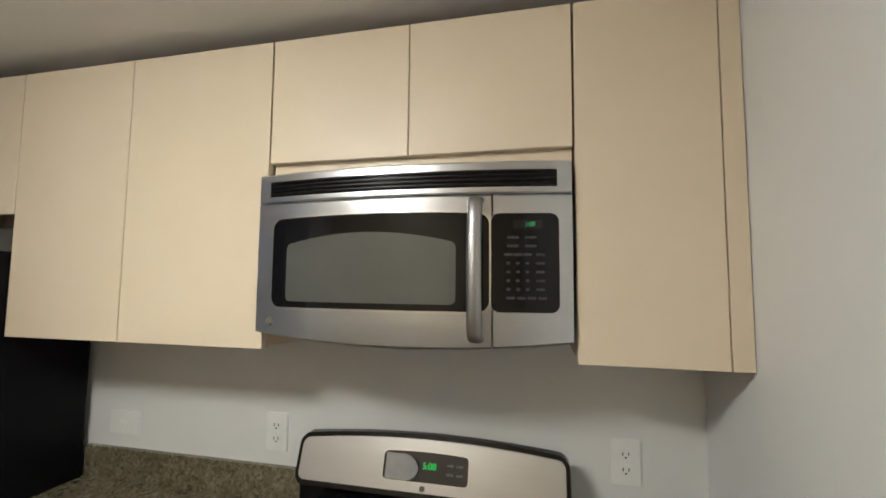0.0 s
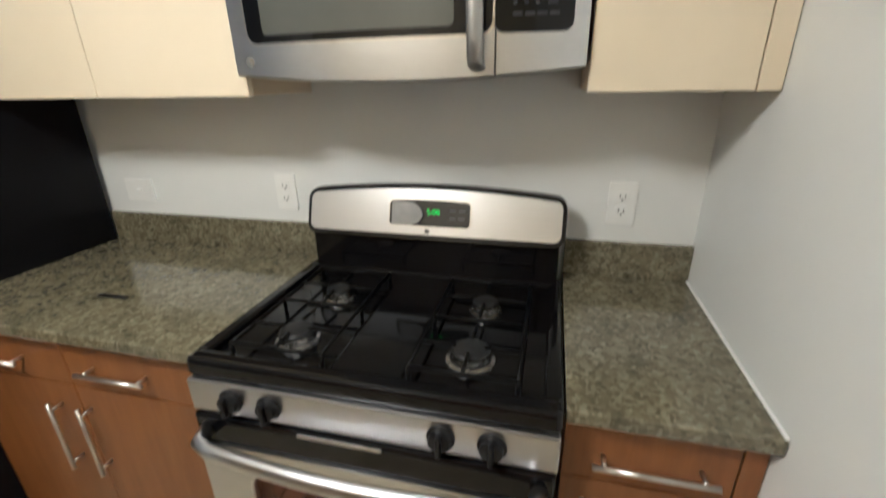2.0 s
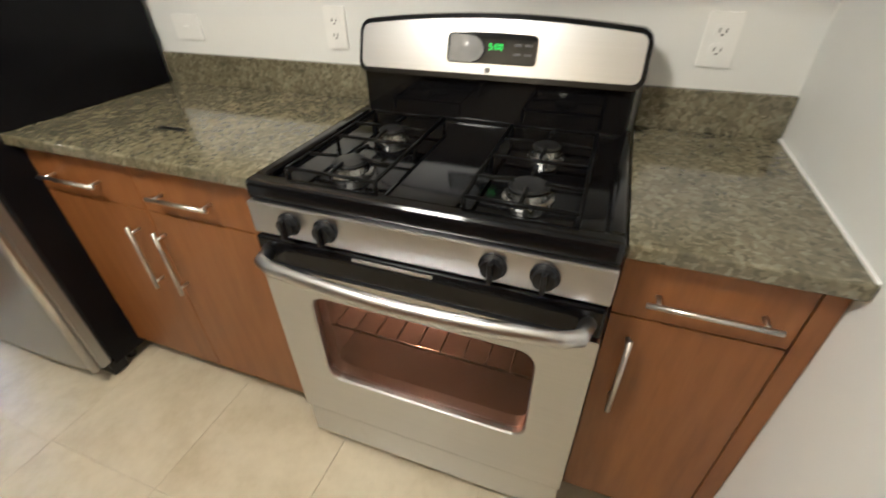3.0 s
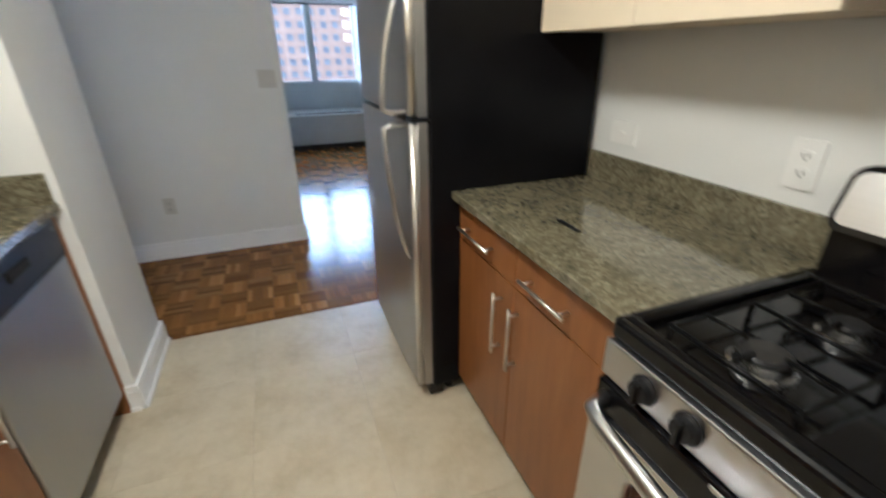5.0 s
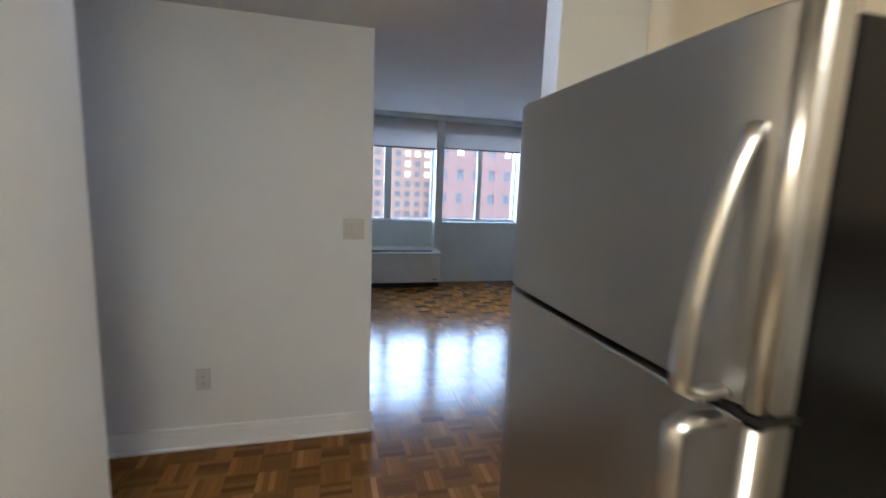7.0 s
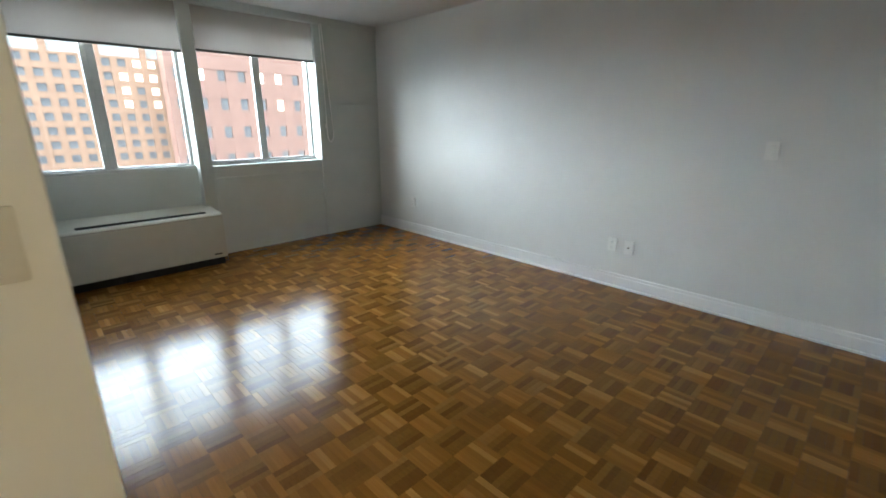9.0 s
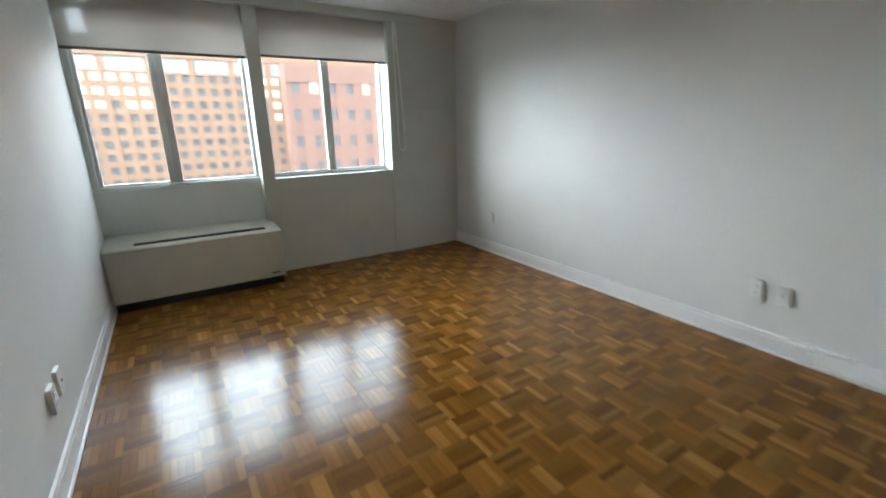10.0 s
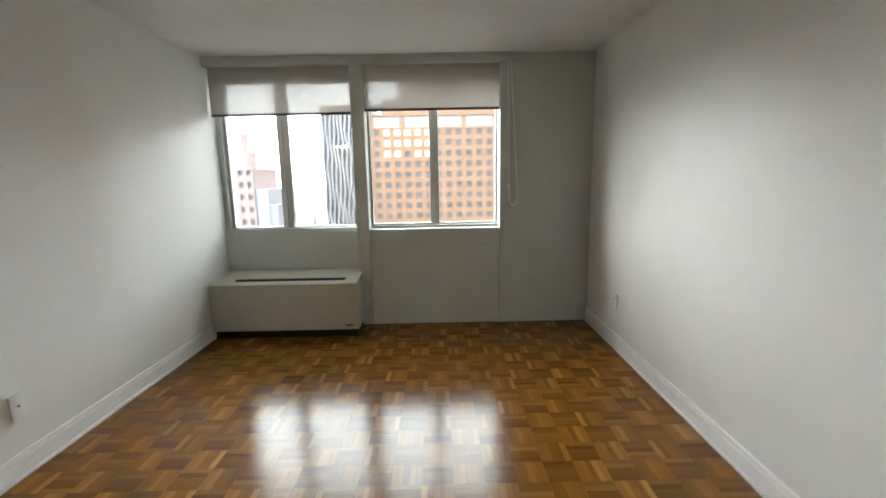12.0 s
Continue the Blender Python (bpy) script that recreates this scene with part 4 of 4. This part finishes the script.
# ---------- outlets and switches ----------
def wall_plate(where, turn, kind, label, w=0.072, h=0.116, proud=0.0, mat=None):
    """A cover plate on a wall; in its own space it looks along -y."""
    mat = mat or M_PLATE
    p = thing(kind, where, label, "outlet" if "outlet" in kind else "switch", turn=turn)
    part("cover", plate(outline(w, h, 0.004, 2), 0, 0, -0.0003 + proud, -0.0075), mat, p, local=True)
    if kind == "outlet":
        for dz in (0.02, -0.02):
            s = part("socket", plate(outline(0.034, 0.028, 0.009), 0, dz, -0.005, -0.0105), mat, p, local=True)
            for dx in (-0.007, 0.007):
                part("slot", box(dx - 0.0012, dx + 0.0012, -0.0112, -0.010, dz - 0.003, dz + 0.006), M_SLOT, s, local=True)
            part("slot", box(-0.0025, 0.0025, -0.0112, -0.010, dz - 0.010, dz - 0.006), M_SLOT, s, local=True)
    elif kind == "cable_outlet":
        part("socket", plate(outline(0.012, 0.012, 0.005), 0, 0, -0.005, -0.012), M_CHROME, p, local=True)
    elif w > h:
        part("toggle", box(-0.012, 0.012, -0.014, -0.005, -0.004, 0.004, 0.002), mat, p, local=True)
    else:
        r = part("rocker", box(-0.016, 0.016, -0.0125, -0.005, -0.033, 0.033, 0.002), mat, p, local=True)
    for dz in (h / 2 - 0.010, -h / 2 + 0.010):
        part("screw", lathe([(0.003, 0), (0.003, 0.0012), (0.0, 0.0016)], (0, -0.0075, dz), 8, "Y"), mat, p, local=True)
    return p


wall_plate((0.523, 0, 1.126), 0, "outlet", "white duplex outlet above the worktop by the end wall")
wall_plate((-0.505, 0, 1.117), 0, "outlet", "white duplex outlet above the worktop beside the range")
wall_plate((-1.100, 0, 1.100), 0, "light_switch", "white sideways cover plate above the worktop near the refrigerator", w=0.116, h=0.078)
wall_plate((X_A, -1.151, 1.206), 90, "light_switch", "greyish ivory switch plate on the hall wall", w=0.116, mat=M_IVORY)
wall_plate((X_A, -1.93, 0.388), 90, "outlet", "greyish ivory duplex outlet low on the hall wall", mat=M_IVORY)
PROUD = 0.010     # surface boxes stand this much off the living room walls
wall_plate((-6.525, Y_R - PROUD, 0.392), 0, "outlet", "white duplex outlet low near the window wall", proud=PROUD)
wall_plate((-3.905, Y_R - PROUD, 0.378), 0, "outlet", "white duplex outlet low on the living room wall", proud=PROUD)
wall_plate((-3.762, Y_R - PROUD, 0.372), 0, "cable_outlet", "white cable plate beside an outlet", proud=PROUD)
wall_plate((-2.929, Y_R - PROUD, 1.203), 0, "light_switch", "white rocker switch on the living room wall", proud=PROUD)
wall_plate((-5.085, Y_L + PROUD, 0.360), 180, "cable_outlet", "white cable plate low beside an outlet", proud=PROUD)
wall_plate((-4.955, Y_L + PROUD, 0.345), 180, "outlet", "white duplex outlet low on the wall by the air conditioner", proud=PROUD)


# ---------- living room: through-wall air conditioner ----------
def air_conditioner():
    a = thing("air_conditioner", (-7.0, -0.37, 0), "beige metal through-wall air conditioner cabinet with a top grille", "air conditioner")
    y0, y1, xf = Y_L + 0.018, 0.284, -6.866
    bm = bmesh.new()
    prof = [(X_W - 0.095, 0.076), (xf, 0.076), (xf, 0.500), (xf - 0.012, 0.512), (X_W - 0.095, 0.548)]
    ra, rb = [[bm.verts.new((x, y, z)) for x, z in prof] for y in (y0, 0.243)]
    for k in range(5):
        bm.faces.new((ra[k], ra[(k + 1) % 5], rb[(k + 1) % 5], rb[k]))
    bm.faces.new(ra)
    bm.faces.new(rb)
    prof2 = [(X_W + 0.014, 0.076), (xf, 0.076), (xf, 0.500), (xf - 0.012, 0.512), (X_W + 0.014, 0.5375)]
    rc, rd = [[bm.verts.new((x, y, z)) for x, z in prof2] for y in (0.243, y1)]
    for k in range(5):
        bm.faces.new((rc[k], rc[(k + 1) % 5], rd[(k + 1) % 5], rd[k]))
    bm.faces.new(rc)
    bm.faces.new(rd)
    part("cabinet", bm, M_AC, a)
    top = lambda x: 0.512 + (xf - 0.012 - x) * 0.036 / 0.427
    slot = bmesh.new()
    v = [slot.verts.new((x, y, top(x) + d)) for d in (0.0005, 0.003) for x, y in ((-7.00, -0.83), (-6.935, -0.83), (-6.935, 0.165), (-7.00, 0.165))]
    for q in ((0, 1, 2, 3), (4, 5, 6, 7), (0, 1, 5, 4), (1, 2, 6, 5), (2, 3, 7, 6), (3, 0, 4, 7)):
        slot.faces.new([v[i] for i in q])
    g = part("grille", slot, M_SLOT, a, "dark air outlet slot")
    for k in range(4):
        x = -6.992 + 0.0165 * k
        part("slat", box(x, x + 0.004, -0.825, 0.16, top(x) + 0.0025, top(x) + 0.006), M_PLASTIC, g)
    part("front_seam", box(xf - 0.001, xf + 0.001, y0 + 0.004, y1 - 0.004, 0.4885, 0.4905), M_GREY, a)
    part("nameplate", box(xf - 0.001, xf + 0.0015, 0.165, 0.235, 0.108, 0.122, 0.0005), M_SLOT, a, "small dark nameplate")
    part("plinth", box(X_W + 0.016, xf - 0.03, y0 + 0.01, y1 - 0.02, 0.0, 0.076), M_RUBBER, a, "black recessed base")


air_conditioner()

# ---------- ceiling light in the kitchen ----------
lamp = thing("ceiling_light", LAMP, "round flush ceiling light with a lit frosted dome", "ceiling light")
part("base_ring", lathe([(0.205, -0.001), (0.205, -0.028), (0.190, -0.032), (0.0, -0.032)], LAMP, 32), M_STEEL, lamp)
part("dome", lathe([(0.186, -0.033), (0.178, -0.055), (0.142, -0.085), (0.08, -0.102), (0.0, -0.108)], LAMP, 32), M_LAMP, lamp, "lit frosted glass dome", smooth=True)


# ---------- outside ----------
solo("ground", box(-3000, 400, -3000, 3000, -62, -60), M_ASPHALT, "city ground far below the windows", "ground", **S)


def facade(name, x, y0, y1, z0, z1, depth, label, wall, cols, rows, win_w, win_h, top_band=0.0, sill=0.6, lit=()):
    """A block whose face looks along +x, with recessed windows set in real piers and bands."""
    h = thing(name, (x, (y0 + y1) / 2, -60), label, "building")
    cw, rh = (y1 - y0) / cols, (z1 - top_band - z0) / rows
    part("core", box(x - depth, x - 0.8, y0, y1, -60, z1 - 0.2), wall, h)
    part("base", box(x - 0.9, x, y0, y1, -60, z0), wall, h)
    piers = bmesh.new()
    for c in range(cols + 1):
        a = y0 + c * cw - (cw - win_w) / 2
        tall = not top_band or c % 3 == 0
        box(x - 0.8, x, max(a, y0), min(a + cw - win_w, y1), z0, z1 if tall else z1 - top_band + 0.7, bm=piers)
    part("piers", piers, wall, h)
    bands = bmesh.new()
    for r in range(rows + 1):
        z = z0 + r * rh
        box(x - 0.8, x - 0.05, y0, y1, z, z + rh - win_h if r < rows else z + 0.7, bm=bands)
    part("bands", bands, wall, h)
    for r in range(rows):
        for c in range(cols):
            zc, yc = z0 + r * rh + rh - win_h, y0 + c * cw + (cw - win_w) / 2
            on = (c, r) in lit
            part("window", box(x - 0.82, x - 0.70, yc, yc + win_w, zc, zc + win_h), M_LITGLASS if on else M_FARGLASS, h)
    if top_band:
        for c in range(0, cols - 1, 3):
            yc = y0 + c * cw + (cw - win_w) / 2
            part("top_window", box(x - 0.82, x - 0.40, yc, yc + 2 * cw + win_w, z1 - top_band + 0.7, z1 - 0.3), M_PALE, h)
    part("parapet", box(x - depth, x + 0.15, y0 - 0.1, y1 + 0.1, z1 - 0.25, z1 + 0.35), wall, h)
    return h


rnd = random.Random(4)
lit_a = {(c, r) for c in range(1, 6) for r in (9, 10, 11) if rnd.random() < 0.9} | {(c, r) for c in range(12, 16) for r in (8, 9, 10, 11) if rnd.random() < 0.7}
# Columns beyond y = 59 are unseen, added to screen low sky from inside.
office = facade("office_block", -165.0, -23.5, 118.64, -26.98, 23.5, 30, "orange brick office block with a grid of square windows", M_BRICK, 38, 12, 2.1, 2.1, top_band=5.0, lit=lit_a)
part("set_back_floor", box(-194, -169, -14.0, 118, 23.5, 38), M_BRICK, office)
part("roof_step", box(-194, -168, -20.0, -14.0, 23.5, 29), M_BRICK, office)
lit_b = {(4, 5), (5, 5), (5, 4), (1, 5)}
brick = facade("brick_tower", -158.0, 36.2, 86.4, -35.6, 17.1, 6, "red brick tower with spaced single windows", M_BRICK_RED, 8, 6, 2.5, 3.6, lit=lit_b)
part("attic_wall", box(-164, -158.1, 36.2, 86.4, 17.5, 22.6), M_BRICK_RED, brick)
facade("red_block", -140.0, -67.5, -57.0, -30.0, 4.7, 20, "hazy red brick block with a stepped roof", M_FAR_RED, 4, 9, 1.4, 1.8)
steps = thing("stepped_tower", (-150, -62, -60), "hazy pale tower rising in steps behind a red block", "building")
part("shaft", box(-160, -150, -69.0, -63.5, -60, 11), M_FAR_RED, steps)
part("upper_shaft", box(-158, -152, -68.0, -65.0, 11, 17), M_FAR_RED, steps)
part("cap", box(-156, -154, -67.2, -65.8, 17, 20), M_STRIPE, steps)
grey = thing("grey_block", (-140, -55, -60), "hazy grey stepped block beside the red block", "building")
part("block", box(-160, -140.5, -57.0, -53.0, -60, -1.5), M_STRIPE, grey)
part("lower_block", box(-158, -141, -53.0, -50.5, -60, -6.5), M_STRIPE, grey)

tower = thing("striped_tower", (-190, -46, -60), "tall grey tower with wavy white and dark vertical bands", "building")
part("core", box(-215, -191, -48.0, -24.5, -60, 30), M_TOWER, tower)
for k in range(15):
    y = -48.0 + 23.5 * k / 14.6
    bm = bmesh.new()
    prev = None
    for i in range(34):
        z = -40 + 70 * i / 33
        wob = 0.30 * math.sin(i * 0.75 + k * 1.3) + 0.1 * math.sin(i * 1.3 + k)
        ring = [bm.verts.new(p) for p in ((-191.2, y + wob, z), (-189.8, y + wob, z), (-189.8, y + wob + 0.75, z), (-191.2, y + wob + 0.75, z))]
        if prev:
            for q in range(4):
                bm.faces.new((prev[q], prev[(q + 1) % 4], ring[(q + 1) % 4], ring[q]))
        else:
            bm.faces.new(ring)
        prev = ring
    bm.faces.new(prev)
    part("band", bm, M_STRIPE, tower)
part("crown", box(-216, -189.5, -48.5, -24.1, 30, 31.2), M_STRIPE, tower)

rnd = random.Random(9)
for k in range(16):
    y = -230 + k * 14 + rnd.uniform(-3, 3)
    hgt = rnd.uniform(-34, -25)
    b = thing("low_building", (-420, y, -60), "pale hazy low building in the far distance", "building", "far low buildings")
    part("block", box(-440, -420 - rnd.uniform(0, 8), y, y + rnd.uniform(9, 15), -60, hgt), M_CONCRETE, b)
    part("roof_hut", box(-438, -428, y + 2, y + 6, hgt, hgt + 2.5), M_STRIPE, b)

# ---------- floor pieces ----------
floor_k = bpy.data.objects["floor_kitchen"]
TS = 0.457
tile_me = {}


def tile_mesh(w, d):
    key = (round(w, 3), round(d, 3))
    if key not in tile_me:
        me = bpy.data.meshes.new("tile")
        bm = box(0, w, 0, d, -0.004, 0.0)
        top = [f for f in bm.faces if f.normal.z > 0.9 or all(v.co.z > -0.001 for v in f.verts)]
        bmesh.ops.inset_region(bm, faces=top, thickness=0.0015, depth=0.0)
        for f in bm.faces:
            if all(v.co.z > -0.001 for v in f.verts) and f.calc_area() > w * d * 0.9:
                for v in f.verts:
                    v.co.z = 0.001
        bmesh.ops.recalc_face_normals(bm, faces=bm.faces)
        bm.to_mesh(me)
        bm.free()
        me.materials.append(M_TILE)
        tile_me[key] = me
    return tile_me[key]


x = X_T + 0.012
while x < X_E - 0.01:
    w = min(TS, X_E - x)
    y = -0.960 - 3 * TS
    while y > -2.62:
        y -= TS
    while y < -0.01:
        ya, yb = max(y, -2.62), min(y + TS, -0.001)
        if yb - ya > 0.02:
            t = new("tile", tile_mesh(w - 0.0012, yb - ya - 0.0012))
            t.location = (x, ya, 0)
            t.parent = floor_k
        y += TS
    x += TS

floor_l = bpy.data.objects["floor_living"]
BS, NF = 0.150, 5


def block_verts(cx, cy, along_x, rng):
    """Five fingers of one parquet block, as (corners, heights)."""
    out = []
    fw = BS / NF
    for k in range(NF):
        a, b = -BS / 2 + k * fw + 0.0002, -BS / 2 + (k + 1) * fw - 0.0002
        e = BS / 2 - 0.0003
        z = (rng.uniform(-0.00015, 0.00015), rng.uniform(-0.00025, 0.00025), rng.uniform(-0.00006, 0.00006))
        out.append(((cx - e, cx + e, cy + a, cy + b) if along_x else (cx + a, cx + b, cy - e, cy + e), z))
    return out


def finger_mesh(fingers, name, mat):
    vs, fs = [], []
    for (x0, x1, y0, y1), z in fingers:
        o = len(vs)
        c = 0.00025
        vs += [(x0, y0, -0.003), (x1, y0, -0.003), (x1, y1, -0.003), (x0, y1, -0.003)]
        h, lx, ly = z if x1 - x0 > y1 - y0 else (z[0], z[2], z[1])
        vs += [(x0 + c, y0 + c, h - lx - ly), (x1 - c, y0 + c, h + lx - ly), (x1 - c, y1 - c, h + lx + ly), (x0 + c, y1 - c, h - lx + ly)]
        fs += [(o + 4, o + 5, o + 6, o + 7)] + [(o + i, o + (i + 1) % 4, o + 4 + (i + 1) % 4, o + 4 + i) for i in range(4)]
    me = bpy.data.meshes.new(name)
    me.from_pydata(vs, [], fs)
    me.materials.append(mat)
    return me


rng = random.Random(21)
variants = [[finger_mesh(block_verts(0, 0, ax, rng), "parquet_block", M_PARQUET if ax else M_PARQUET_DIM) for _ in range(8)] for ax in (True, False)]
rest, made = {True: [], False: []}, 0
X_TH = X_T - 0.012      # parquet ends here at the kitchen's tiles
for i in range(-16, 26):
    for j in range(-33, 8):
        cx, cy = -5.01 + i * BS, 1.4525 + j * BS
        if cy < Y_L - 0.1 and cx < X_A - 0.1 or cx < X_W - 0.12 or cx > -1.15 or cy < 0.04 and cx - BS / 2 > X_TH:
            continue
        ax = (i + j) % 2 == 0
        if -6.3 < cx < -4.0 and -1.1 < cy < 2.4 and made < 300:
            b = new("parquet_block", variants[0 if ax else 1][rng.randrange(8)])
            b.location = (cx, cy, 0)
            b.parent = floor_l
            made += 1
        else:
            for (fx0, fx1, fy0, fy1), z in block_verts(cx, cy, ax, rng):
                if fy0 < 0.12:
                    fx1 = min(fx1, X_TH)
                if fx1 - fx0 > 0.004:
                    rest[ax].append(((fx0, fx1, fy0, fy1), z))
for ax, mat in ((True, M_PARQUET), (False, M_PARQUET_DIM)):
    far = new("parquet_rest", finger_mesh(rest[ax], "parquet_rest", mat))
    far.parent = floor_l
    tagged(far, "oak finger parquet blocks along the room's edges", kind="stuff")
